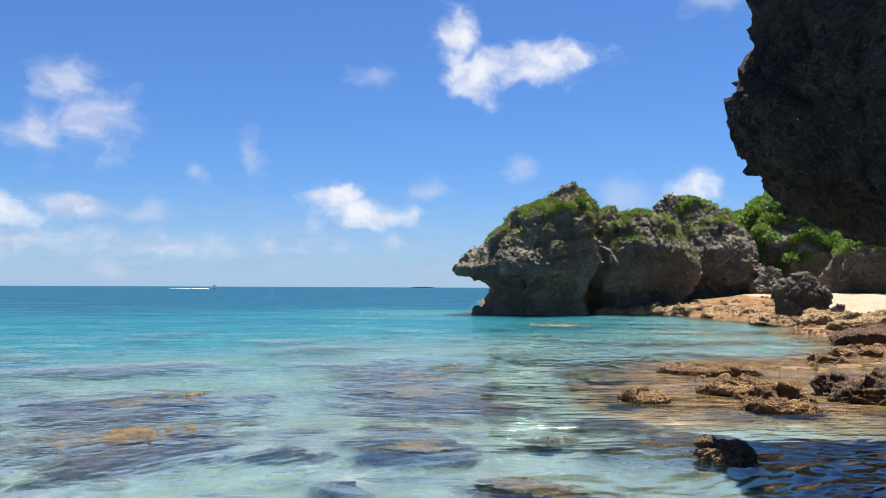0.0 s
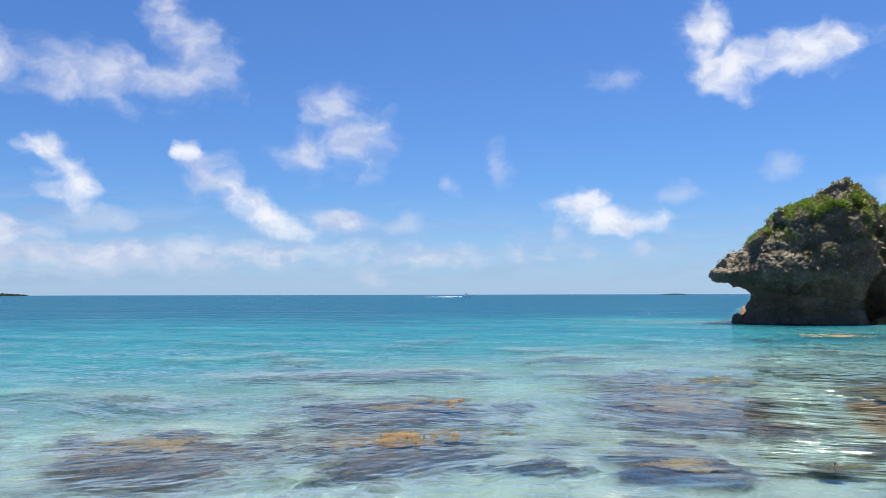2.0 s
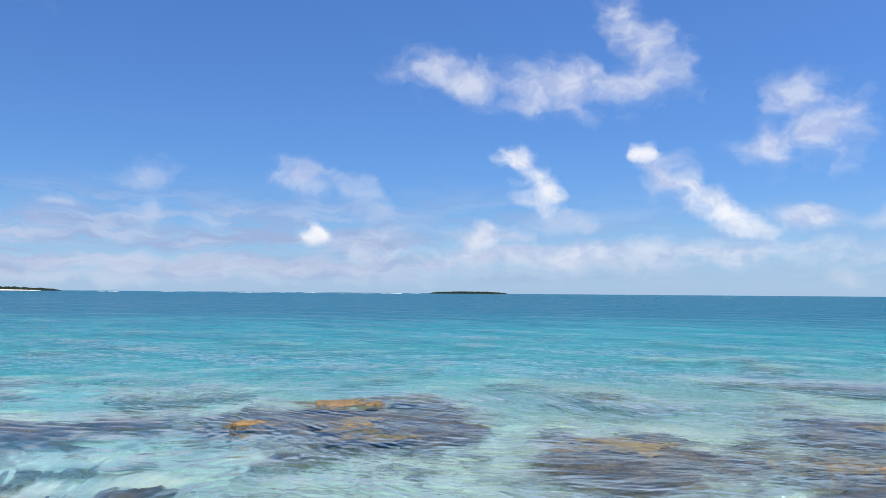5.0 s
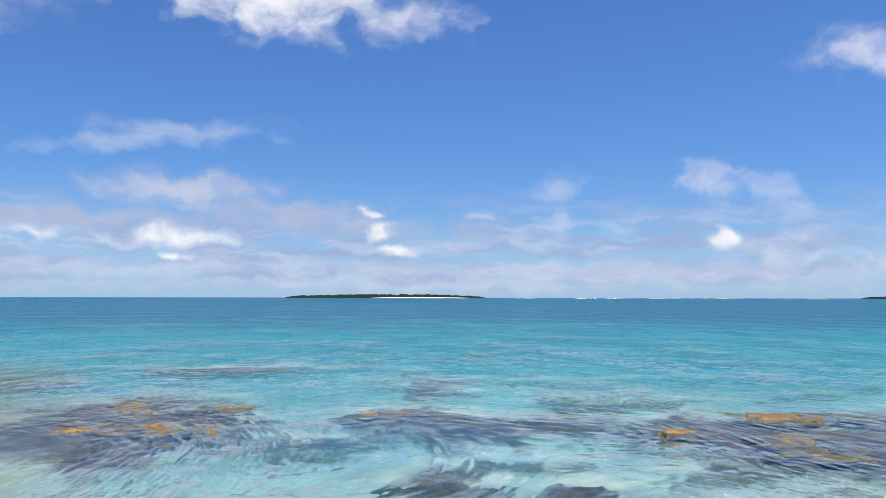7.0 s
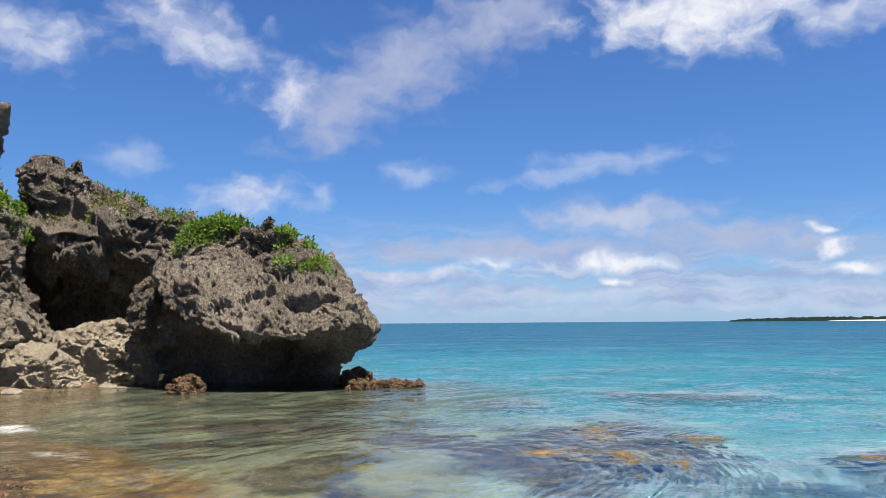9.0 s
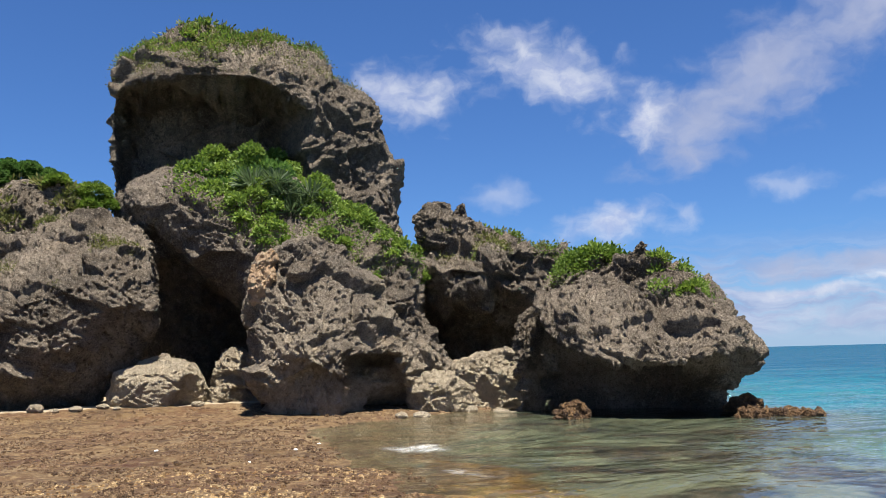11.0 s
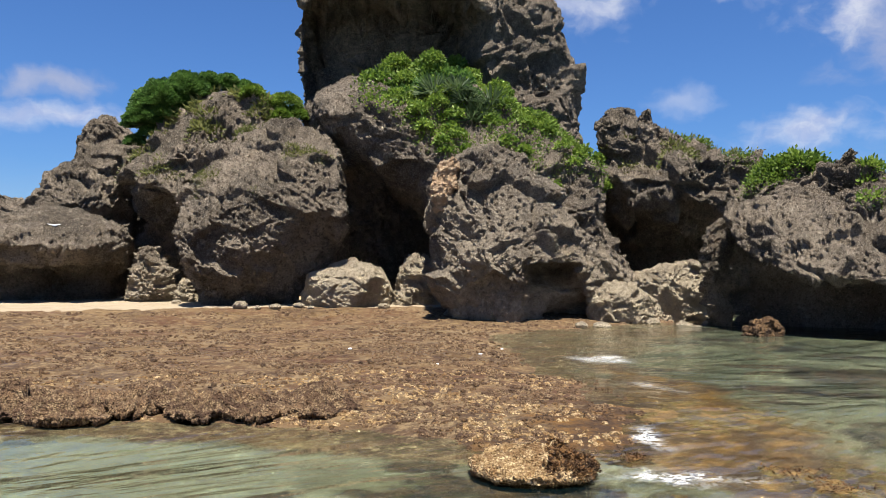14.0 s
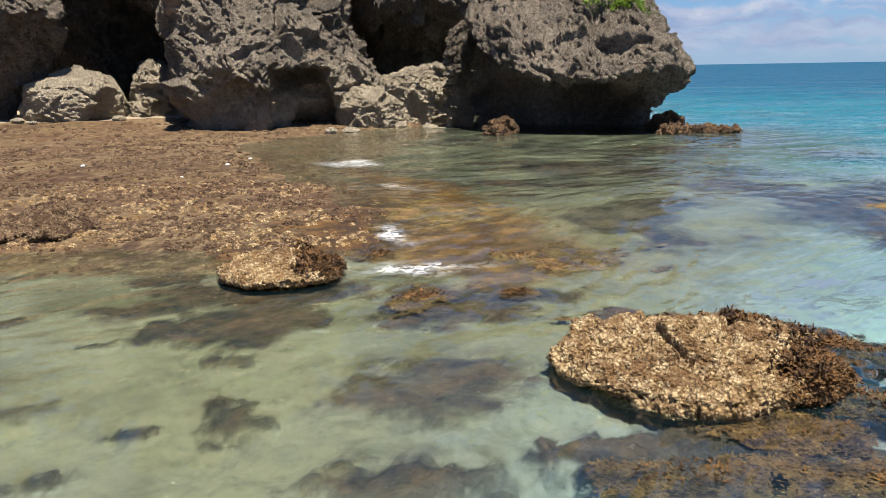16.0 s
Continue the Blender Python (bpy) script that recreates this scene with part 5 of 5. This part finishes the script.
leaves("screw_pine", *puffs([(-0.2, -0.5, 6.5, 0.3), (0.5, -0.5, 6.7, 0.35), (0.2, -0.4, 7.1, 0.3), (1.0, -0.4, 6.3, 0.3), (1.3, -0.3, 6.7, 0.25), (0.7, -0.5, 6.1, 0.25), (-0.5, -0.3, 7.0, 0.25)], 1500, 5, 143, 26.2, B), 0.055, GREY_LEAF, "screw pines with long grey-green strap leaves", 5, long=8.0)
leaves("creeper", *puffs([(2.3, 0.2, 5.7, 0.5), (3.0, 0.2, 5.2, 0.5), (3.7, 0.2, 4.8, 0.45), (4.3, 0.3, 4.4, 0.4), (4.8, 0.4, 4.1, 0.3), (2.7, 0.5, 6.0, 0.45), (3.6, 0.6, 5.4, 0.4)], 11000, 6, 143, 25.8, B), 0.062, BRIGHT_LEAF, "bright green creeper trailing down the rock", 6)
leaves("shrub", *puffs([(-1.89, 0.0, 7.45, 0.66), (-1.36, 0.1, 8.15, 0.71), (-0.52, 0.2, 8.55, 0.66), (0.32, 0.2, 8.65, 0.52), (1.06, 0.2, 8.70, 0.43), (1.68, 0.2, 8.55, 0.33), (-2.20, -0.1, 6.85, 0.47), (-1.36, -0.1, 7.25, 0.66), (-1.78, -0.2, 6.45, 0.43), (-0.62, 0.0, 7.75, 0.66), (0.21, 0.1, 8.05, 0.47), (-2.31, -0.2, 6.15, 0.33), (-1.4, 0.2, 7.75, 1.0), (-0.3, 0.3, 8.2, 0.95), (0.8, 0.3, 8.45, 0.6), (-2.0, 0.0, 7.0, 0.7), (1.7, 0.2, 8.3, 0.5)], 90000, 7, 160, 32.7, B), 0.068, DARK_LEAF, "dense dark green bush on top of the crag", 7)
leaves("shrub", *puffs([(2.5, 0.5, 7.6, 0.6), (3.1, 0.5, 7.7, 0.6), (3.5, 0.5, 7.2, 0.6), (2.9, 0.3, 7.1, 0.6), (1.9, 0.4, 8.0, 0.4)], 12000, 8, 160, 31, B), 0.066, BRIGHT_LEAF, "bright green bush on top of the crag", 8)
leaves("grass", *carpet(left_back, upper(4.3, 0.3, 0.12), 4350, 0.2, 9), 0.070, DRY_LEAF, "patches of dry green turf on the crag", 9, long=3.0)
leaves("grass", *carpet(left_block, upper(3.3, 0.3, 0.27), 3000, 0.05, 10, 0.5, 0.03), 0.03, DRY_LEAF, "small tufts of grass on the boulder", 10, long=3.0)
leaves("grass", *carpet(ridge, upper(4.4, 0.3, 0.1, 0.8), 5075, 0.12, 11), 0.055, DRY_LEAF, "dry turf over the ridge", 11, long=3.0)
leaves("creeper", *carpet(ridge, upper(4.2, 0.35, 0.2, 0.8, seed=4, extra=lambda q: smooth(q[:, 0], 0.2, 0.9)), 6000, 0.2, 12), 0.06, BRIGHT_LEAF, "green creepers on the ridge", 12)
leaves("shrub", *carpet(knoll, upper(3.3, -0.2, -0.3), 11000, 0.36, 13), 0.06, BRIGHT_LEAF, "bright green creeping shrub on a rock knoll", 13)
leaves("creeper", *carpet(nose, upper(2.7, 0.35, 0.1, 0.7, extra=lambda q: smooth(q[:, 0], -0.3, 0.2) * smooth(-q[:, 1], -1.5, 0.5)), 3000, 0.06, 14), 0.05, BRIGHT_LEAF, "green creeper on the headland", 14)
leaves("creeper", *carpet(mushroom, upper(4.2, 0.15, 0.06, 0.8, extra=lambda q: smooth(6.9 - q[:, 2], 0.0, 0.4)), 26000, 0.13, 15, 0.3, 0.05), 0.055, BRIGHT_LEAF, "green creepers over the cap of the stack", 15)
leaves("grass", *carpet(mushroom, upper(3.0, 0.1, 0.1, 0.7, 3), 14000, 0.08, 16, 0.3, 0.04), 0.05, DRY_LEAF, "olive turf on the stack", 16, long=2.4)
leaves("creeper", *carpet(brock, upper(3.9, 0.15, 0.05, 0.8), 20000, 0.10, 17, 0.3, 0.05), 0.055, BRIGHT_LEAF, "green creepers over the rounded stack", 17)
leaves("grass", *carpet(brock, upper(2.6, 0.1, 0.08, 0.7, 3), 14000, 0.08, 18, 0.3, 0.04), 0.05, DRY_LEAF, "olive turf on the rounded stack", 18, long=2.4)
leaves("creeper", *carpet(crock, upper(4.9, 0.1, 0.06, 0.8, extra=lambda q: smooth(q[:, 0], -2.6, -1.6)), 13000, 0.12, 19, 0.3, 0.05), 0.06, BRIGHT_LEAF, "green shrubs on the crest of the stack", 19)
leaves("shrub", *crowns(hill, upper(2.2, -0.5, -0.8), 120, 110000, 0.85, 20), 0.09, HILL_LEAF, "dense green scrub on the hillside", 20)
leaves("shrub", *crowns(hill, upper(2.6, -0.4, -0.3), 60, 60000, 0.8, 21), 0.085, BRIGHT_LEAF, "bright leafy scrub on the hillside", 21)
leaves("creeper", *carpet(frock, upper(3.4, 0.1, -0.1), 7250, 0.35, 22), 0.125, BRIGHT_LEAF, "green creepers on top of the crag", 22)

leaves("seaweed", *carpet(slab, lambda q, n: smooth(q[:, 0] + 0.4 * fbm(q / 0.25, 3) + 0.5 * smooth(q[:, 1], 0.0, 0.35), 0.42, 0.75) * smooth(n[:, 2], -0.2, 0.3) + 1e-9, 12000, 0.012, 41, 0.2, 0.008), 0.014, BROWN_WEED, "short brown seaweed over the end of a reef slab", 41, "seaweed", long=2.2, lift=0.35)
leaves("seaweed", *carpet(small_slab, lambda q, n: smooth(q[:, 0] + 0.3 * fbm(q / 0.2, 3), 0.12, 0.4) * smooth(n[:, 2], -0.3, 0.2) + 1e-9, 7000, 0.012, 42, 0.2, 0.008), 0.015, BROWN_WEED, "short brown seaweed over a small reef slab", 42, "seaweed", long=2.2, lift=0.35)

# ---------------------------------------------------------------- seaweed mats breaking the surface
FRONDS = {"brown": [], "golden": []}


def mat_of_weed(x, y, ru, rw, turn, seed, sunk=0.0):
    ru, rw = ru * 1.25, rw * 1.25
    n = 110
    g = np.linspace(-1.5, 1.5, n)
    a, b = np.meshgrid(g, g, indexing="ij")
    a, b = a.ravel(), b.ravel()
    t = radians(turn)
    px = x + a * ru * math.cos(t) - b * rw * math.sin(t)
    py = y + a * ru * math.sin(t) + b * rw * math.cos(t)
    p = np.stack([px, py, np.full(len(px), seed * 3.3)], 1)
    m = 0.9 - np.hypot(a, b) + 1.6 * fbm(p / 0.42, 5, 0.66)
    z = -0.066 - sunk + 0.07 * smooth(m, -0.1, 0.8) + 0.035 * fbm(p / 0.22, 5, 0.7)
    f = grid_faces(n, n, False)
    f = f[m[f].min(1) > 0.0]
    if math.hypot(x - B[0], y - B[1]) < 8.0 and y < -0.5:
        rng = np.random.RandomState(seed)
        top = np.nonzero(m > 0.05)[0]
        pick = rng.choice(top, 2600)
        FRONDS["brown"].append(np.stack([px[pick], py[pick], z[pick]], 1) + rng.normal(size=(2600, 3)) * np.array((0.012, 0.012, 0.004)))
    elif math.hypot(x, y) < 18.0 and sunk < 0.04:
        rng = np.random.RandomState(seed)
        pick = rng.choice(np.nonzero(m > 0.02)[0], 1600)
        FRONDS["golden"].append(np.stack([px[pick], py[pick], z[pick]], 1) + rng.normal(size=(1600, 3)) * np.array((0.02, 0.02, 0.004)) - np.array((0, 0, 0.012)))
    near = BROWN_WEED if math.hypot(x - B[0], y - B[1]) < 5.4 and y < -0.5 else WEED
    thing = tagged(new("seaweed_mat", mesh_from("seaweed_mat", np.stack([px, py, z], 1), f, near)), "golden-brown seaweed mat lying over a coral head", "seaweed", "seaweed mats")


def weeds(*mats):
    for k, (x, y, ru, rw, turn, *sunk) in enumerate(mats):
        mat_of_weed(x, y, ru, rw, turn, len(bpy.data.meshes) % 97 + k, *sunk)


weeds((-3.4, 8.72, 1.0, 0.42, 38), (-0.33, 12.6, 0.71, 0.7, 2, 0.03), (-3.95, 11.3, 0.7, 0.3, 20, 0.05), (-0.3, 8.35, 0.3, 0.2, 2, 0.05), (1.16, 8.63, 0.22, 0.16, -8, 0.02))
weeds((0.66, 6.6, 0.31, 0.26, -6, 0.04), (-0.43, 14.6, 0.5, 0.6, 2, 0.02), (0.4, 16.3, 0.6, 0.6, -2), (2.8, 14.9, 0.5, 1.0, -11, 0.03), (5.05, 34.9, 2.1, 1.9, -8), (2.8, 11.7, 0.3, 0.5, -14), (-5.9, 7.6, 0.6, 0.4, 37, 0.045))
weeds((-3.9, 12.0, 0.38, 0.45, 17), (-10.3, 7.2, 0.57, 0.6, 55), (-9.6, 5.3, 0.42, 0.3, 62), (-8.6, 6.2, 0.3, 0.7, 54), (-10.2, 8.3, 0.6, 0.4, 53, 0.03), (-7.8, 6.0, 0.35, 0.25, 56, 0.04))
weeds((-13.4, -1.4, 0.3, 0.9, 96), (-11.4, -1.7, 0.28, 0.45, 99), (-11.2, -0.8, 0.54, 0.5, 94), (-13.0, 0.0, 0.4, 0.35, 90), (-12.0, 2.15, 0.5, 0.42, 79))
weeds((-7.1, -3.65, 0.6, 0.5, 119), (-6.4, -5.05, 0.16, 0.2, 131), (-4.05, -1.45, 0.34, 0.16, 115, 0.02), (-4.75, -1.15, 0.34, 0.2, 105, 0.025), (-5.95, -2.0, 0.75, 0.2, 109))
weeds((-5.25, -0.95, 0.3, 0.24, 100, 0.01), (-6.05, -1.3, 0.4, 0.22, 100), (-8.3, -6.1, 1.0, 0.8, 128), (-5.5, -3.9, 0.15, 0.25, 128), (-6.0, -3.4, 0.13, 0.13, 122), (-4.45, -0.75, 0.35, 0.2, 100, 0.02))

for tone, blade, kind_of, seed in (("brown", 0.012, BROWN_WEED, 44), ("golden", 0.016, WEED, 45)):
    fronds = np.concatenate(FRONDS[tone])
    leaves("seaweed", fronds, np.tile((0.0, 0.0, 0.5), (len(fronds), 1)), blade, kind_of, "short %s seaweed fronds at the water's surface" % tone, seed, "seaweed", long=2.6, lift=0.35 if tone == "brown" else 0.1)

# ---------------------------------------------------------------- far islands, a boat and foam
def island(az0, az1, r, high, seed, label, beach=None):
    n, m = 160, 14
    s, q = np.meshgrid(np.linspace(0, 1, n), np.linspace(-1, 1, m), indexing="ij")
    a = np.radians(az0 + (az1 - az0) * s.ravel())
    rr = r + q.ravel() * 60.0
    pl = np.stack([s.ravel() * 30 + seed, q.ravel() * 2, 0 * a], 1)
    hgt = high * np.sqrt(np.clip(1 - (2 * s.ravel() - 1) ** 2, 0, 1)) ** 0.8 * np.sqrt(1 - q.ravel() ** 2 * 0.999) * (0.62 + 0.75 * fbm(pl, 5, 0.75)) - 0.3
    v = np.stack([-np.sin(a) * rr, np.cos(a) * rr, hgt], 1)
    thing = tagged(new("island", None), label, "island")
    part = new("woodland", mesh_from("woodland", v, grid_faces(n, m, False), WOODS))
    part.parent = thing
    if beach:
        b0, b1 = beach
        t, q = np.meshgrid(np.linspace(0, 1, 60), np.linspace(-1, 1, 8), indexing="ij")
        a = np.radians(b0 + (b1 - b0) * t.ravel())
        rr = r - 62 + q.ravel() * 9
        z = 2.3 * (1 - q.ravel() ** 2) * np.sqrt(np.clip(1 - (2 * t.ravel() - 1) ** 2, 0, 1)) - 0.2
        strip = new("beach", mesh_from("beach", np.stack([-np.sin(a) * rr, np.cos(a) * rr, z], 1), grid_faces(60, 8, False), STRAND))
        strip.parent = thing
        tagged(strip, "pale sand beach")
    return thing


island(73.1, 87.0, 1900, 12.5, 1, "low wooded island with a pale beach on the horizon", (74.2, 81.2))
island(43.8, 49.2, 2100, 9.0, 2, "small low wooded island on the horizon")
island(0.6, 2.2, 2300, 4.0, 3, "tiny dark islet on the horizon")

foot, side, out = axes_at(15.5, 520, A)
boat = tagged(new("motor_boat", None), "small white motor boat far out at sea", "boat")
boat.location = foot
hull = bmesh.new()
secs = []
for k in range(9):
    t = k / 8
    half = 0.95 * math.sqrt(max(0.0, 1 - max(0, t - 0.45) ** 2 / 0.31))
    secs.append([hull.verts.new((-2.8 + 5.6 * t, y * half, z)) for y, z in ((-1, 0.9 + 0.3 * t), (-0.8, 0.0), (0.0, -0.2), (0.8, 0.0), (1, 0.9 + 0.3 * t))])
for a_, b_ in zip(secs, secs[1:]):
    for j in range(4):
        hull.faces.new((a_[j], a_[j + 1], b_[j + 1], b_[j]))
    hull.faces.new((a_[4], a_[0], b_[0], b_[4]))
hull.faces.new(secs[0])


def part(name, bm, mat, parent, label=""):
    me = bpy.data.meshes.new(name)
    bm.normal_update()
    bm.to_mesh(me)
    bm.free()
    me.materials.append(mat)
    ob = new(name, me)
    ob.parent = parent
    return tagged(ob, label)


part("hull", hull, PAINT, boat)
cab = bmesh.new()
bmesh.ops.create_cube(cab, size=1.0, matrix=Matrix.Translation((-0.2, 0, 1.7)) @ Matrix.Diagonal((1.7, 1.3, 1.3, 1)))
bmesh.ops.bevel(cab, geom=cab.edges[:], offset=0.18, segments=2, affect="EDGES")
part("cabin", cab, PAINT, boat)
boat.rotation_euler = (0, 0, radians(15.5 + 180))


def froth(name, at, spread, seed, label, turn=0.0, z=0.03, most=1.0):
    """A lacy sheet of foam lying on the water."""
    n = 24
    g = np.linspace(-1, 1, n)
    a, b = [q.ravel() for q in np.meshgrid(g, g, indexing="ij")]
    c, s = math.cos(radians(turn)), math.sin(radians(turn))
    px = at[0] + a * spread[0] * c - b * spread[1] * s
    py = at[1] + a * spread[0] * s + b * spread[1] * c
    p = np.stack([px, py, np.full(len(px), seed * 1.7)], 1) / max(spread)
    amount = most * np.clip(0.95 - np.hypot(a, b) * 1.1 + 0.8 * fbm(p * 3, 4), 0, 1) * (np.hypot(a, b) < 0.98)
    me = mesh_from(name, np.stack([px, py, z + 0.012 * fbm(p * 8, 2)], 1), grid_faces(n, n, False), FOAM)
    att = me.attributes.new("foam", "FLOAT", "POINT")
    att.data.foreach_set("value", amount.astype(np.float32))
    return tagged(new(name, me), label, "foam", "", "stuff")


n = 40
t, q = [v.ravel() for v in np.meshgrid(np.linspace(0, 1, n), np.linspace(-1, 1, 7), indexing="ij")]
wide = 0.5 + 2.2 * t
ridge_z = 0.35 * (1 - q * q) * (1 - 0.6 * t) * (0.7 + 0.5 * fbm(np.stack([t * 14, q, 0 * t], 1), 3)) - 0.06
trail = np.stack([foot[0] - side[0] * (2 + 24 * t) + out[0] * q * wide, foot[1] - side[1] * (2 + 24 * t) + out[1] * q * wide, ridge_z], 1)
tagged(new("wake", mesh_from("wake", trail, grid_faces(n, 7, False), SPRAY)), "white wake of the far boat", "foam", "", "stuff")
rng = np.random.RandomState(91)
surf = []
for az in np.sort(rng.uniform(50, 72, 46)):
    long, r = rng.uniform(3, 16), rng.uniform(1500, 1700)
    t = np.linspace(-1, 1, 7)
    a = np.radians(az) + t * long / r
    lift = 0.28 * (1 - t * t) * rng.uniform(0.5, 1.0)
    for dr, up in ((-1.5, 0.0), (0.0, 1.0), (1.5, 0.0)):
        surf.append(np.stack([-np.sin(a) * (r + dr), np.cos(a) * (r + dr), lift * up - 0.05], 1))
strips = np.concatenate([grid_faces(3, 7, False) + 21 * k for k in range(46)])
tagged(new("surf", mesh_from("surf", np.concatenate(surf), strips, SPRAY)), "broken white line of surf on the far reef", "foam", "", "stuff")
froth("foam", (-6.95, -5.3), (1.0, 0.3), 4, "white foam at the edge of the reef flat", 47, z=0.045, most=0.85)
froth("foam", (-6.0, -4.4), (0.95, 0.42), 5, "lacy white foam spreading beside a reef slab", 135, z=0.04, most=0.85)
froth("foam", (-11.31, -9.89), (1.3, 0.8), 6, "thin white foam over the shallow reef", 50, z=0.05, most=0.7)
froth("foam", (-9.56, -7.33), (0.9, 0.25), 7, "thin white foam over the shallow reef", 75, most=0.7)

# ---------------------------------------------------------------- knobs of coral rubble over the reef flats
def rubble(name, sector, near, far, count, size, mat, label, seed, o=EYE_B, low=0.01):
    rng = np.random.RandomState(seed)
    a = np.radians(rng.uniform(sector[0], sector[1], count))
    r = near * (far / near) ** rng.rand(count)
    x, y = o[0] - np.sin(a) * r, o[1] + np.cos(a) * r
    h, heads, turf, beach, silt, gold, tan = bed(x, y)
    clump = fbm(np.stack([x, y, 0 * x], 1) / 0.9 + seed, 4)
    ok = (turf > 0.75) & (h > low) & (beach < 0.3) & (clump > -0.02)
    x, y, h, r = x[ok], y[ok], h[ok], r[ok]
    m = len(x)
    s = size * (0.5 + rng.rand(m) ** 2 * 1.6) * (0.7 + 0.035 * r)
    t = np.radians(np.arange(0, 360, 72))
    v = np.empty((m, 11, 3))
    spin = rng.rand(m) * 6.28
    for j, ang in enumerate(t):
        for lvl, (rad, up) in enumerate(((1.0, -0.35), (0.75, 0.45))):
            wob = rng.uniform(0.65, 1.3, m)
            v[:, j + 5 * lvl] = np.stack([x + s * rad * wob * np.cos(ang + spin), y + s * rad * wob * np.sin(ang + spin), h + s * up * wob], 1)
    v[:, 10] = np.stack([x, y, h + s * rng.uniform(0.5, 0.85, m)], 1)
    base = np.arange(m)[:, None] * 11
    tri = []
    for j in range(5):
        k2 = (j + 1) % 5
        tri += [(j, k2, k2 + 5), (j, k2 + 5, j + 5), (j + 5, k2 + 5, 10)]
    f = np.concatenate([base + np.array(q) for q in tri], 1).reshape(-1, 3)
    tagged(new(name, mesh_from(name, v.reshape(-1, 3), f, mat)), label, "coral rubble", "", "stuff")


rubble("coral_rubble", (126, 176), 6.8, 24, 20000, 0.028, TURF_CRUST, "brown turf-covered coral rubble on the reef flat", 11)
rubble("coral_rubble", (126, 176), 6.8, 20, 7000, 0.024, WET_CRUST, "dark wet coral rubble on the reef flat", 12, low=-0.03)
rubble("coral_rubble", (128, 176), 6.8, 12, 6000, 0.024, CRUST, "tan crusted coral rubble on the reef flat", 14)
rubble("coral_rubble", (-31, -8), 9.5, 50, 8000, 0.045, SHORE_CRUST, "tan coral rubble along the rocky shore", 13, EYE_A, 0.0)


def pebble(x, y, z, s, mat, label, seed):
    rng = np.random.RandomState(seed)
    bm = bmesh.new()
    bmesh.ops.create_icosphere(bm, subdivisions=2, radius=1.0)
    for q in bm.verts:
        q.co *= 1 + 0.22 * noise.noise(q.co * 1.7 + Vector((seed, 0, 0)))
        q.co = Vector((q.co.x * s * rng.uniform(0.99, 1.01) * 1.3, q.co.y * s, q.co.z * s * 0.6))
    me = bpy.data.meshes.new("stone")
    bm.to_mesh(me)
    bm.free()
    me.materials.append(mat)
    ob = tagged(new("stone", me), label, "stone", "loose stones")
    ob.matrix_world = pose(x, y, z + s * 0.35, 0, 0, rng.uniform(0, 360))


k = 0
for az, r, s in ((157.3, 24.6, 0.22), (156.2, 24.3, 0.12), (155.0, 24.2, 0.15), (153.4, 24.6, 0.14), (152.6, 24.4, 0.10), (147.6, 24.4, 0.16), (161.4, 27.8, 0.14), (134.0, 21.2, 0.16), (132.6, 21.6, 0.2), (129.3, 23.2, 0.22), (127.2, 23.0, 0.2), (126.4, 22.6, 0.14)):
    foot, side, out = axes_at(az, r, B)
    pebble(foot[0], foot[1], float(bed(foot[:1], foot[1:2])[0][0]), s, PALE, "small pale limestone stone by the boulders", 200 + k)
    k += 1
for az, r, s in ((144.0, 12.6, 0.024), (141.0, 14.0, 0.028), (160.4, 9.6, 0.026), (150.0, 14.8, 0.03), (139.5, 15.5, 0.026), (136.8, 17.2, 0.03)):
    foot, side, out = axes_at(az, r, B)
    pebble(foot[0], foot[1], float(bed(foot[:1], foot[1:2])[0][0]), s, SPRAY, "bleached white coral fragment on the reef flat", 230 + k)
    k += 1

# a forked piece of bleached driftwood lying on a boulder
foot, side, out = axes_at(168, 29.75, B)
near_top = left_front["local"]
spot = near_top[np.argmin((near_top[:, 0] - -0.36) ** 2 + (near_top[:, 1] + 0.75) ** 2 + 4 * (near_top[:, 2] < 2.0))]
wood = bmesh.new()
for bend, reach in ((0.5, 0.24), (-0.9, 0.2), (2.6, 0.22)):
    last = None
    for k in range(6):
        t = k / 5
        centre = Vector((math.cos(bend + 0.5 * t) * reach * t, math.sin(bend + 0.5 * t) * reach * t * 0.6, 0.05 * t))
        ring = [wood.verts.new(centre + Vector((0, math.cos(a) * 1, math.sin(a))) * 0.035 * (1 - 0.7 * t)) for a in np.linspace(0, 5.23, 6)]
        if last:
            for i in range(6):
                wood.faces.new((last[i], last[(i + 1) % 6], ring[(i + 1) % 6], ring[i]))
        last = ring
me = bpy.data.meshes.new("driftwood")
wood.to_mesh(me)
wood.free()
me.materials.append(SPRAY)
stick = tagged(new("driftwood", me), "small forked piece of bleached white driftwood on a boulder", "driftwood")
base = axes_at(168, 30.5, B)[0]
stick.location = Vector(base + spot[0] * side + spot[1] * out) + Vector((0, 0, float(spot[2]) + 0.03))
stick.rotation_euler = (0, 0, radians(168))
